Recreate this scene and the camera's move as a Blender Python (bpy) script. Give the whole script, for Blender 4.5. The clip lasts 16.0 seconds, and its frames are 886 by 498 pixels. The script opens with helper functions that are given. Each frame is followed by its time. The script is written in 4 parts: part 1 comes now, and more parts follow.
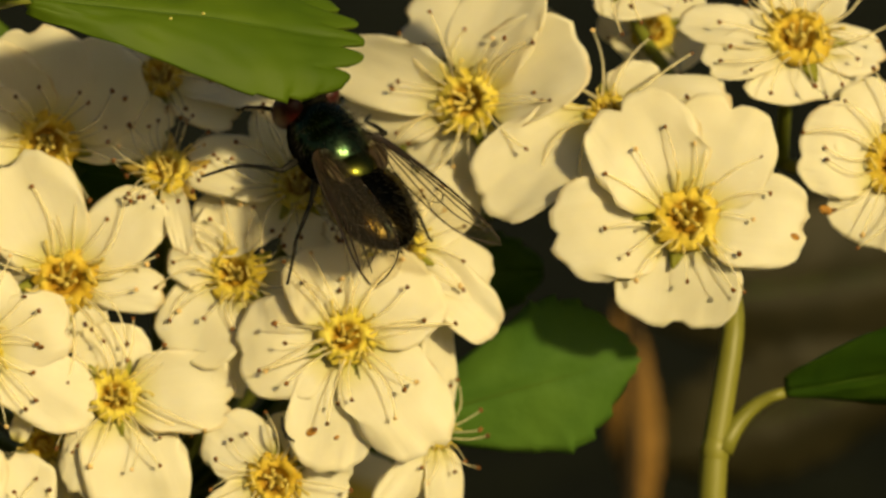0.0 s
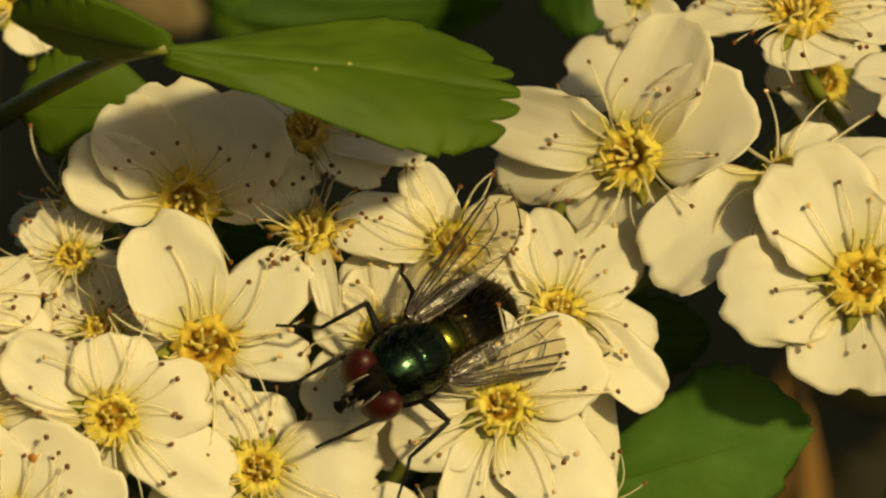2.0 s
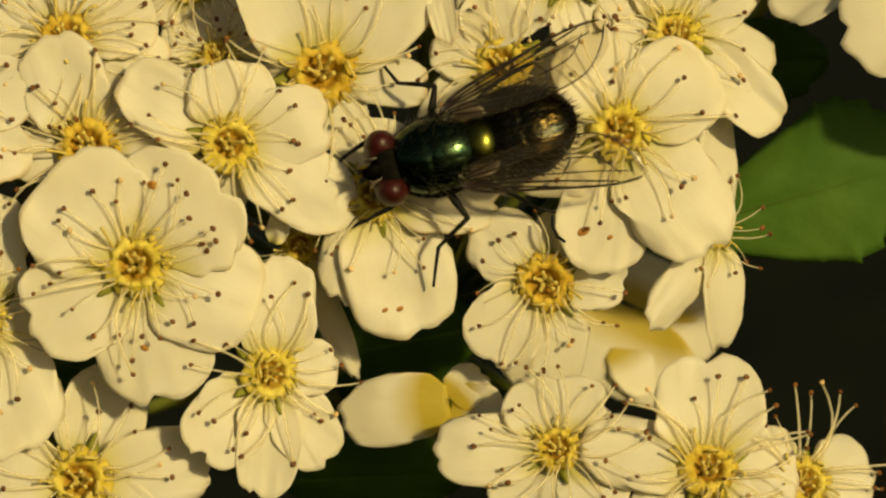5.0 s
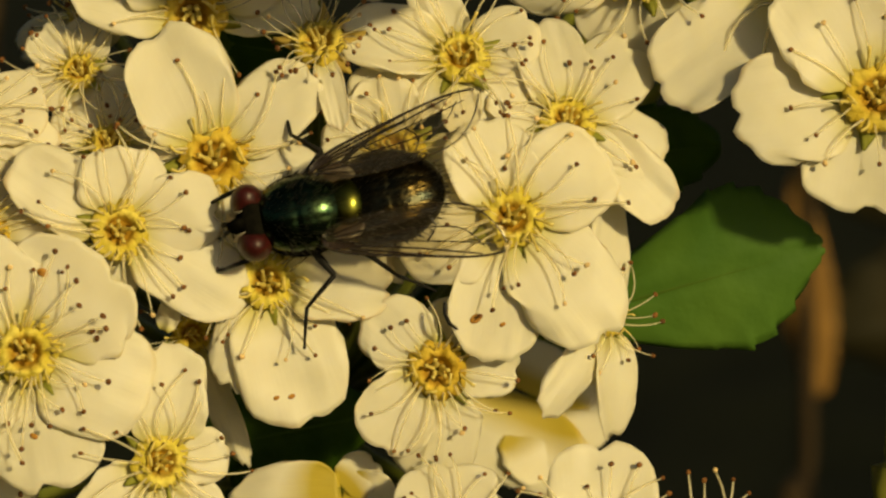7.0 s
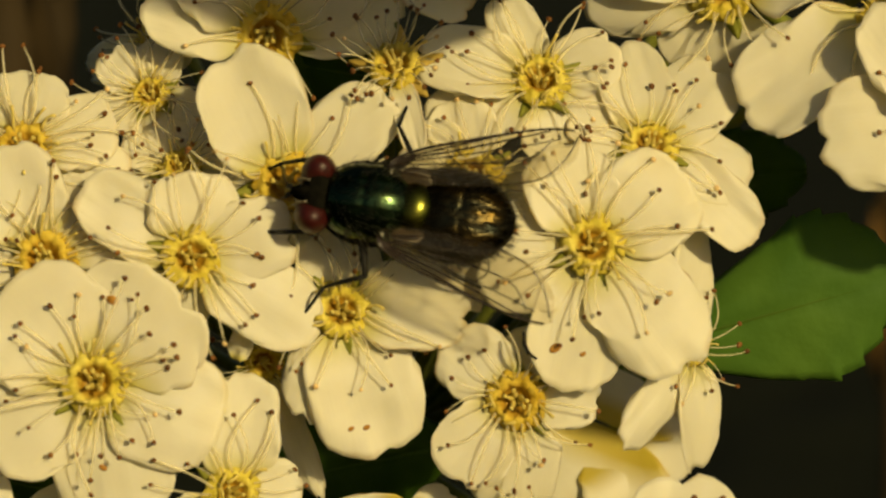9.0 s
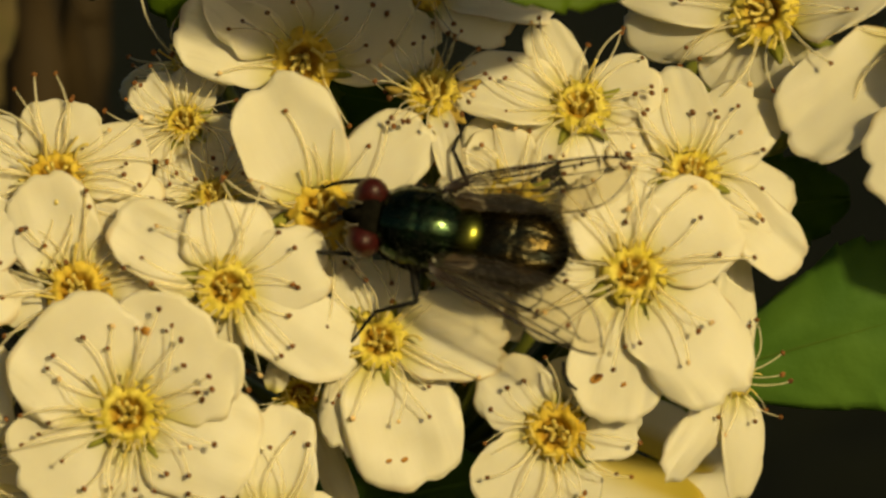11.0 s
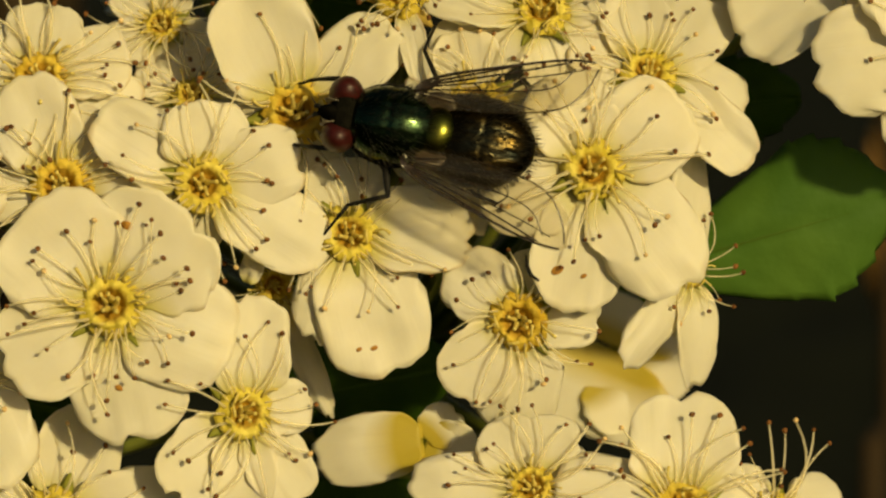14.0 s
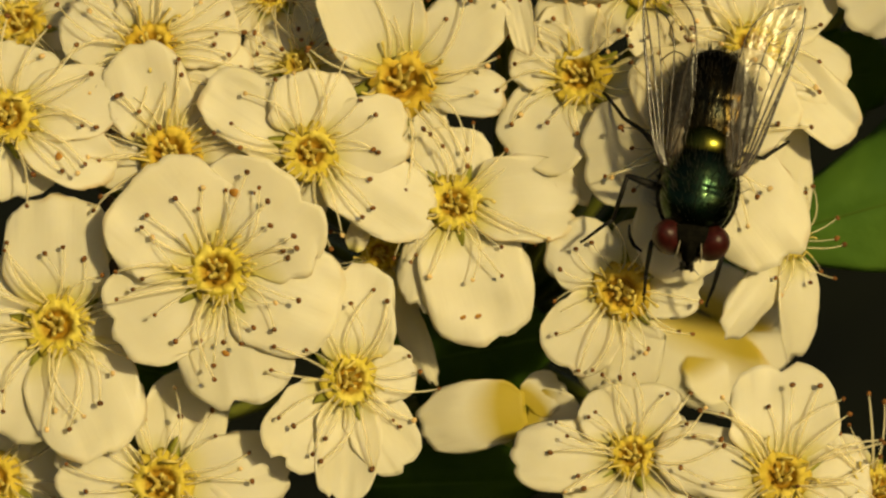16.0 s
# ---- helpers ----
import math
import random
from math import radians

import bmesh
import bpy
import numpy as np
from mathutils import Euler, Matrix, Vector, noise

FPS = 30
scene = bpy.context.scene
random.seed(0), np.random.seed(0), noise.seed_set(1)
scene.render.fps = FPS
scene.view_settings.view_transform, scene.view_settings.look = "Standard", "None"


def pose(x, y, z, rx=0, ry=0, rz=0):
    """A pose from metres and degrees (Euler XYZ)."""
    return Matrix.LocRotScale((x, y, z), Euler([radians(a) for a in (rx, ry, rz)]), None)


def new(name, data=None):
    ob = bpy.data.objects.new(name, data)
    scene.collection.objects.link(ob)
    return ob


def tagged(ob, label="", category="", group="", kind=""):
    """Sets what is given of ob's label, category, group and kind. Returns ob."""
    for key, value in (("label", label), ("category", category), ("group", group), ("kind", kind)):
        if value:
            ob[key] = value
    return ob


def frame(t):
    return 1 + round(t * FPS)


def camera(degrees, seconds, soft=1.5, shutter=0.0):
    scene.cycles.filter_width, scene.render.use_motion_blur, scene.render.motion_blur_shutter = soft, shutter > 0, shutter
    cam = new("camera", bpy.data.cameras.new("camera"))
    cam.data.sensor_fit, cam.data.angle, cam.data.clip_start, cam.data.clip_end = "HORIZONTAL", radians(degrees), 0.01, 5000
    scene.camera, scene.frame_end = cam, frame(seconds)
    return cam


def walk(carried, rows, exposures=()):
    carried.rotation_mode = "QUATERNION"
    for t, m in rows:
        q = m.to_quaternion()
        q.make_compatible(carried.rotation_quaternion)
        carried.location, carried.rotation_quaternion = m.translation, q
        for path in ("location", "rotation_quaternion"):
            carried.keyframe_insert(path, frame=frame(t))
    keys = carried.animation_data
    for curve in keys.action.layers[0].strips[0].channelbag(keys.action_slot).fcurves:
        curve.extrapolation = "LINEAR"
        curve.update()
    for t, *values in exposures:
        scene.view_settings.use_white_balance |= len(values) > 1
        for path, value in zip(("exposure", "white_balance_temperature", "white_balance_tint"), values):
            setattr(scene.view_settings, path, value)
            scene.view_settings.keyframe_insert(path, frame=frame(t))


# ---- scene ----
FOV = 12.0
MM = 0.001
# the picture plane of the flower cluster: x right, y up the slope, z towards the camera, in metres
HEIGHT = 0.55
PLANE = pose(0, 0, HEIGHT, 78)
cam = camera(FOV, 16.0, soft=2.3)
cam.data.dof.use_dof, cam.data.dof.focus_distance, cam.data.dof.aperture_fstop = True, 0.1600, 88.0
# seconds, turn to the left, turn up, lean, distance in mm
CAM_ROWS = [
    (0, -2.199, 1.59, 0.39, 170.05),
    (0.5, -1.924, 1.971, 0.32, 163.48),
    (1, -1.536, 2.633, 0.21, 162.06),
    (1.5, -0.833, 3.091, 0.28, 160.74),
    (2, -0.134, 2.552, 0.29, 160.64),
    (2.5, 0.562, 1.246, 0.11, 160.18),
    (3, 1.253, 0.049, -0.02, 160.24),
    (3.5, 1.958, -0.905, -0.01, 159.87),
    (3.7, 2.228, -1.227, -0.06, 160.0),
    (5.8, 0.594, -1.041, 0.0, 160.81),
    (6, 0.378, -0.721, -0.01, 160.72),
    (6.5, 0.044, -0.211, 0.06, 160.5),
    (7, 0.0, 0.0, 0.0, 160.0),
    (7.5, 0.215, 0.062, -0.19, 159.28),
    (8, 0.505, 0.168, -0.06, 158.28),
    (8.5, 0.783, 0.264, -0.15, 157.55),
    (9, 1.072, 0.376, 0.09, 156.24),
    (9.5, 1.366, 0.558, -0.19, 155.56),
    (11.8, 1.681, 0.787, -0.03, 153.67),
    (12, 1.635, 0.693, 0.01, 153.76),
    (12.5, 1.492, 0.359, -0.03, 154.18),
    (13, 1.134, -0.188, -0.17, 158.81),
    (13.5, 0.98, -0.627, -0.22, 160.68),
    (14, 1.105, -0.652, -0.15, 160.93),
    (14.5, 1.437, -0.551, -0.06, 161.19),
    (15, 1.798, -0.575, -0.06, 161.43),
    (15.5, 2.14, -0.817, 0.08, 162.06),
    (16, 2.512, -1.047, 0.3, 162.64),
]
walk(cam, [(t, PLANE @ pose(0, 0, d * MM, up, left, lean)) for t, left, up, lean, d in CAM_ROWS],
     exposures=[(t, e, 8450, 0) for t, e in ((0.0, -0.18), (0.5, -0.25), (1.0, -0.29), (1.5, -0.32), (2.0, -0.33), (2.5, -0.32), (3.5, -0.44), (16.0, -0.44))])

# ---- light ----
SUN_DIR = (PLANE.to_3x3() @ Vector((0.46, 0.225, 0.86))).normalized()
sun_data = bpy.data.lights.new("sun", "SUN")
sun_data.energy, sun_data.angle, sun_data.color = 4.8, radians(3.5), (1.0, 0.83, 0.50)
sun = new("sun", sun_data)
sun.matrix_world = Matrix.Translation((0.4, -0.4, 1.2)) @ SUN_DIR.to_track_quat("Z", "Y").to_matrix().to_4x4()
world = bpy.data.worlds.new("evening_sky")
scene.world = world
world.use_nodes = True
sky = world.node_tree.nodes.new("ShaderNodeTexSky")
sky.sky_type, sky.sun_disc = "NISHITA", False
sky.air_density, sky.dust_density, sky.ozone_density = 0.8, 3.0, 0.6
sky.sun_elevation = math.asin(SUN_DIR.z)
sky.sun_rotation = math.atan2(SUN_DIR.x, SUN_DIR.y)
world.node_tree.links.new(sky.outputs[0], world.node_tree.nodes["Background"].inputs[0])
world.node_tree.nodes["Background"].inputs[1].default_value = 0.055


# ---- materials ----
def surface(name, rough=0.5, metal=0.0, spec=0.4):
    m = bpy.data.materials.new(name)
    m.use_nodes = True
    nt = m.node_tree
    b = nt.nodes["Principled BSDF"]
    b.inputs["Roughness"].default_value = rough
    b.inputs["Metallic"].default_value = metal
    b.inputs["Specular IOR Level"].default_value = spec
    return m, nt, b


def noise_ramp(nt, scale, stops, detail=4.0, stretch=None, coord="Object"):
    """Colour from a noise through a ramp of (place, colour)."""
    tc = nt.nodes.new("ShaderNodeTexCoord")
    mp = nt.nodes.new("ShaderNodeMapping")
    mp.inputs["Scale"].default_value = stretch or (1, 1, 1)
    nz = nt.nodes.new("ShaderNodeTexNoise")
    nz.inputs["Scale"].default_value, nz.inputs["Detail"].default_value = scale, detail
    ramp = nt.nodes.new("ShaderNodeValToRGB")
    els = ramp.color_ramp.elements
    while len(els) < len(stops):
        els.new(0.5)
    for e, (p, c) in zip(els, stops):
        e.position, e.color = p, (*c, 1)
    nt.links.new(tc.outputs[coord], mp.inputs[0])
    nt.links.new(mp.outputs[0], nz.inputs["Vector"])
    nt.links.new(nz.outputs["Fac"], ramp.inputs[0])
    return ramp.outputs[0], nz.outputs["Fac"], mp.outputs[0]


def relief(nt, b, height, strength, distance):
    bp = nt.nodes.new("ShaderNodeBump")
    bp.inputs["Strength"].default_value, bp.inputs["Distance"].default_value = strength, distance
    nt.links.new(height, bp.inputs["Height"])
    nt.links.new(bp.outputs[0], b.inputs["Normal"])


def random_tint(nt, colour, amount):
    """Value varied from object to object."""
    oi = nt.nodes.new("ShaderNodeObjectInfo")
    mr = nt.nodes.new("ShaderNodeMapRange")
    mr.inputs["To Min"].default_value, mr.inputs["To Max"].default_value = 1 - amount, 1 + amount
    hs = nt.nodes.new("ShaderNodeHueSaturation")
    nt.links.new(oi.outputs["Random"], mr.inputs["Value"])
    nt.links.new(mr.outputs[0], hs.inputs["Value"])
    nt.links.new(colour, hs.inputs["Color"])
    return hs.outputs[0]


def translucent(nt, b, colour, share, tone=None):
    """Lets light through a thin leaf or petal."""
    tr = nt.nodes.new("ShaderNodeBsdfTranslucent")
    mx = nt.nodes.new("ShaderNodeMixShader")
    mx.inputs[0].default_value = share
    if tone:
        tr.inputs[0].default_value = (*tone, 1)
    else:
        nt.links.new(colour, tr.inputs[0])
    nt.links.new(b.outputs[0], mx.inputs[1])
    nt.links.new(tr.outputs[0], mx.inputs[2])
    nt.links.new(mx.outputs[0], nt.nodes["Material Output"].inputs[0])


def petal_material(name="petal_cream", reach=0.31, share=0.9, claw_tone=(0.60, 0.54, 0.13), solid=0.05):
    m, nt, b = surface(name, 0.5, 0, 0.25)
    c, f, v = noise_ramp(nt, 420, [(0.3, (0.79, 0.74, 0.545)), (0.65, (0.87, 0.83, 0.655))], 5)
    c = random_tint(nt, c, 0.05)
    # greenish-yellow claw
    uv = nt.nodes.new("ShaderNodeUVMap")
    sep = nt.nodes.new("ShaderNodeSeparateXYZ")
    claw = nt.nodes.new("ShaderNodeMapRange")
    claw.inputs["From Min"].default_value, claw.inputs["From Max"].default_value = reach, solid
    claw.inputs["To Min"].default_value, claw.inputs["To Max"].default_value = 0.0, share
    mix = nt.nodes.new("ShaderNodeMix")
    mix.data_type = "RGBA"
    mix.inputs[7].default_value = (*claw_tone, 1)
    nt.links.new(uv.outputs[0], sep.inputs[0])
    nt.links.new(sep.outputs[1], claw.inputs["Value"])
    nt.links.new(claw.outputs[0], mix.inputs[0])
    nt.links.new(c, mix.inputs[6])
    c = mix.outputs[2]
    # browned patches along the margin
    rim = nt.nodes.new("ShaderNodeMath")
    rim.operation = "SUBTRACT"
    rim.inputs[1].default_value = 0.5
    wide = nt.nodes.new("ShaderNodeMath")
    wide.operation = "ABSOLUTE"
    twice = nt.nodes.new("ShaderNodeMath")
    twice.operation = "MULTIPLY"
    twice.inputs[1].default_value = 2.0
    outer = nt.nodes.new("ShaderNodeMath")
    outer.operation = "MAXIMUM"
    edge = nt.nodes.new("ShaderNodeMapRange")
    edge.inputs["From Min"].default_value, edge.inputs["From Max"].default_value = 0.93, 1.0
    patch = nt.nodes.new("ShaderNodeTexNoise")
    patch.inputs["Scale"].default_value = 380
    tc = nt.nodes.new("ShaderNodeTexCoord")
    spread = nt.nodes.new("ShaderNodeMapRange")
    spread.inputs["From Min"].default_value, spread.inputs["From Max"].default_value = 0.5, 0.68
    spread.inputs["To Max"].default_value = 0.75
    both = nt.nodes.new("ShaderNodeMath")
    both.operation = "MULTIPLY"
    brown = nt.nodes.new("ShaderNodeMix")
    brown.data_type = "RGBA"
    brown.inputs[7].default_value = (0.45, 0.25, 0.07, 1)
    nt.links.new(sep.outputs[0], rim.inputs[0])
    nt.links.new(rim.outputs[0], wide.inputs[0])
    nt.links.new(wide.outputs[0], twice.inputs[0])
    nt.links.new(twice.outputs[0], outer.inputs[0])
    nt.links.new(sep.outputs[1], outer.inputs[1])
    nt.links.new(outer.outputs[0], edge.inputs["Value"])
    nt.links.new(tc.outputs["Object"], patch.inputs["Vector"])
    nt.links.new(patch.outputs["Fac"], spread.inputs["Value"])
    nt.links.new(edge.outputs[0], both.inputs[0])
    nt.links.new(spread.outputs[0], both.inputs[1])
    nt.links.new(both.outputs[0], brown.inputs[0])
    nt.links.new(c, brown.inputs[6])
    c = brown.outputs[2]
    nt.links.new(c, b.inputs["Base Color"])
    # fine lengthwise veins and a slow crumple
    vein = nt.nodes.new("ShaderNodeTexNoise")
    vein.inputs["Scale"].default_value, vein.inputs["Detail"].default_value = 1500, 3
    mp = nt.nodes.new("ShaderNodeMapping")
    mp.inputs["Scale"].default_value = (0.012, 0.0012, 1)
    nt.links.new(uv.outputs[0], mp.inputs[0])
    nt.links.new(mp.outputs[0], vein.inputs["Vector"])
    relief(nt, b, vein.outputs["Fac"], 0.35, 0.00004)
    b.inputs["Subsurface Weight"].default_value = 0.3
    b.inputs["Subsurface Radius"].default_value = (1.0, 0.8, 0.45)
    b.inputs["Subsurface Scale"].default_value = 0.0004
    translucent(nt, b, c, 0.30, (0.88, 0.79, 0.46))
    return m


def leaf_material(name, dark, light, share=0.25, tone=None):
    m, nt, b = surface(name, 0.55, 0, 0.14)
    c, f, v = noise_ramp(nt, 260, [(0.3, dark), (0.7, light)], 6)
    nt.links.new(c, b.inputs["Base Color"])
    fine = nt.nodes.new("ShaderNodeTexNoise")
    fine.inputs["Scale"].default_value, fine.inputs["Detail"].default_value = 2600, 4
    nt.links.new(v, fine.inputs["Vector"])
    both = nt.nodes.new("ShaderNodeMath")
    both.operation = "ADD"
    nt.links.new(f, both.inputs[0])
    nt.links.new(fine.outputs["Fac"], both.inputs[1])
    relief(nt, b, both.outputs[0], 0.3, 0.0001)
    translucent(nt, b, c, share, tone)
    return m


def plain(name, dark, light, scale, rough=0.5, metal=0.0, spec=0.4, bump=0.2, dist=0.0001, tint=0.0, stretch=None):
    m, nt, b = surface(name, rough, metal, spec)
    c, f, v = noise_ramp(nt, scale, [(0.3, dark), (0.7, light)], 5, stretch)
    if tint:
        c = random_tint(nt, c, tint)
    nt.links.new(c, b.inputs["Base Color"])
    relief(nt, b, f, bump, dist)
    return m


def filament_material():
    """Thin watery threads: most of the light goes on through them."""
    m, nt, b = surface("filament_pale", 0.35, 0, 0.5)
    c, f, v = noise_ramp(nt, 2000, [(0.3, (0.80, 0.73, 0.48)), (0.7, (0.90, 0.85, 0.65))], 4)
    c = random_tint(nt, c, 0.08)
    nt.links.new(c, b.inputs["Base Color"])
    tp = nt.nodes.new("ShaderNodeBsdfTransparent")
    tp.inputs[0].default_value = (0.98, 0.95, 0.86, 1)
    mx = nt.nodes.new("ShaderNodeMixShader")
    mx.inputs[0].default_value = 0.30
    nt.links.new(tp.outputs[0], mx.inputs[1])
    nt.links.new(b.outputs[0], mx.inputs[2])
    nt.links.new(mx.outputs[0], nt.nodes["Material Output"].inputs[0])
    return m


def ring_material():
    """Nectar ring, greenish yellow when fresh, orange-brown when older."""
    m, nt, b = surface("nectar_ring_yellow", 0.7, 0, 0.15)
    young, f, v = noise_ramp(nt, 2200, [(0.3, (0.46, 0.37, 0.045)), (0.7, (0.66, 0.57, 0.14))], 5)
    old, g, w = noise_ramp(nt, 1700, [(0.3, (0.40, 0.25, 0.025)), (0.7, (0.62, 0.47, 0.09))], 5)
    oi = nt.nodes.new("ShaderNodeObjectInfo")
    mix = nt.nodes.new("ShaderNodeMix")
    mix.data_type = "RGBA"
    nt.links.new(oi.outputs["Random"], mix.inputs[0])
    nt.links.new(young, mix.inputs[6])
    nt.links.new(old, mix.inputs[7])
    # browner towards the cup
    tc = nt.nodes.new("ShaderNodeTexCoord")
    far = nt.nodes.new("ShaderNodeVectorMath")
    far.operation = "LENGTH"
    near = nt.nodes.new("ShaderNodeMapRange")
    near.inputs["From Min"].default_value, near.inputs["From Max"].default_value = 0.00068, 0.0004
    near.inputs["To Max"].default_value = 0.75
    core = nt.nodes.new("ShaderNodeMix")
    core.data_type = "RGBA"
    core.inputs[7].default_value = (0.36, 0.17, 0.025, 1)
    nt.links.new(tc.outputs["Object"], far.inputs[0])
    nt.links.new(far.outputs["Value"], near.inputs["Value"])
    nt.links.new(near.outputs[0], core.inputs[0])
    nt.links.new(mix.outputs[2], core.inputs[6])
    nt.links.new(core.outputs[2], b.inputs["Base Color"])
    relief(nt, b, f, 1.0, 0.00025)
    return m


PETAL = petal_material()
PETAL_YOLK = petal_material("petal_yellow_heart", 0.55, 1.0, (0.52, 0.40, 0.06), 0.25)
DISC = ring_material()
DISC_CORE = plain("cup_brown", (0.24, 0.12, 0.015), (0.48, 0.30, 0.04), 3000, 0.5, 0, 0.4, 0.5, 0.0001)
PISTIL = plain("pistil_pale", (0.50, 0.38, 0.08), (0.70, 0.60, 0.23), 3000, 0.4)
FILAMENT = filament_material()
ANTHER = plain("anther_brown", (0.075, 0.028, 0.009), (0.21, 0.09, 0.027), 4000, 0.7, 0, 0.2, 0.6, 0.00005, 0.3)
ANTHER_PALE = plain("anther_pale", (0.55, 0.36, 0.16), (0.72, 0.54, 0.28), 4000, 0.7, 0, 0.2, 0.6, 0.00005, 0.2)
SEPAL = leaf_material("sepal_green", (0.18, 0.19, 0.03), (0.38, 0.38, 0.08))
SEPAL_DRY = leaf_material("sepal_ochre", (0.38, 0.25, 0.05), (0.62, 0.48, 0.15))
WITHERED = plain("withered_petal", (0.55, 0.42, 0.16), (0.78, 0.68, 0.40), 1200, 0.5, 0, 0.3, 0.4, 0.0001)
STEM = plain("stem_green", (0.11, 0.135, 0.022), (0.20, 0.215, 0.045), 400, 0.45, 0, 0.35, 0.3, 0.0001, 0, (1, 1, 0.15))
STEM_YELLOW = plain("stem_yellow_green", (0.115, 0.122, 0.018), (0.205, 0.198, 0.038), 400, 0.45, 0, 0.35, 0.3, 0.0001, 0, (1, 1, 0.15))
WOOD = plain("twig_brown", (0.012, 0.008, 0.004), (0.055, 0.032, 0.010), 45, 0.8, 0, 0.2, 0.6, 0.0004, 0, (1, 1, 0.2))
LEAF = leaf_material("leaf_green", (0.044, 0.090, 0.008), (0.085, 0.142, 0.014), 0.24, (0.46, 0.52, 0.06))
DRY_LEAF = leaf_material("dry_leaf_tan", (0.13, 0.098, 0.045), (0.24, 0.185, 0.095))
LEAF_MATURE = leaf_material("leaf_green_mature", (0.044, 0.112, 0.018), (0.080, 0.165, 0.028), 0.16)
# darker copy of leaf_green, with the shade put into the colour
LEAF_SHADED = leaf_material("leaf_green_shaded", (0.022, 0.060, 0.006), (0.048, 0.105, 0.010))
BROWN_LEAF = leaf_material("dry_leaf_brown", (0.10, 0.054, 0.014), (0.24, 0.13, 0.036), 0.1)
DRY_DIM = leaf_material("dry_leaf_olive", (0.07, 0.055, 0.022), (0.13, 0.10, 0.045), 0.1)
BARK = plain("bark_dark", (0.010, 0.007, 0.003), (0.045, 0.028, 0.010), 60, 0.8, 0, 0.2, 0.6, 0.0004, 0, (1, 1, 0.2))
# leaf colour taken down to near black to give a dim backdrop
BACKDROP_LEAF = leaf_material("backdrop_leaf_dim", (0.012, 0.0115, 0.005), (0.026, 0.022, 0.010), 0.1)
VEIN = leaf_material("leaf_vein", (0.045, 0.10, 0.014), (0.08, 0.14, 0.022))
SPECK = plain("brown_speck", (0.22, 0.09, 0.01), (0.48, 0.24, 0.04), 3000, 0.7)
# the shrub's shade is put into this soil's near-black colour
SOIL = plain("soil_shaded", (0.0020, 0.0032, 0.0010), (0.0090, 0.0108, 0.0040), 14, 0.95, 0, 0.1, 0.8, 0.02)
FLY_GREEN = plain("fly_green_metal", (0.014, 0.040, 0.025), (0.048, 0.070, 0.030), 1300, 0.20, 1.0, 0.5, 0.6, 0.00007)
FLY_SHIELD = plain("fly_gold_green_metal", (0.045, 0.062, 0.014), (0.13, 0.115, 0.022), 1100, 0.26, 1.0, 0.5, 0.4, 0.00005)
FLY_BELLY = plain("fly_bronze_metal", (0.0105, 0.0125, 0.0100), (0.034, 0.019, 0.0015), 1500, 0.24, 1.0, 0.3, 0.9, 0.00014, 0, (0.35, 1, 1))
FLY_BLACK = plain("fly_black", (0.004, 0.004, 0.004), (0.012, 0.011, 0.009), 2000, 0.6, 0, 0.15, 0.3, 0.00003)
FLY_FUR = plain("fly_flank_black", (0.003, 0.003, 0.0025), (0.009, 0.0085, 0.006), 2500, 1.0, 0, 0.0, 0.8, 0.0001)
FLY_EYE = plain("fly_eye_red", (0.020, 0.0024, 0.002), (0.042, 0.005, 0.004), 6000, 0.42, 0, 0.3, 0.5, 0.00003)
FLY_FACE = plain("fly_face_silver", (0.25, 0.22, 0.16), (0.5, 0.45, 0.34), 3000, 0.5)
FLY_VEIN = plain("wing_vein_brown", (0.010, 0.007, 0.004), (0.03, 0.018, 0.009), 3000, 0.25, 0, 0.9)
HAIR = plain("fly_bristle", (0.008, 0.007, 0.006), (0.02, 0.018, 0.014), 2000, 0.5)


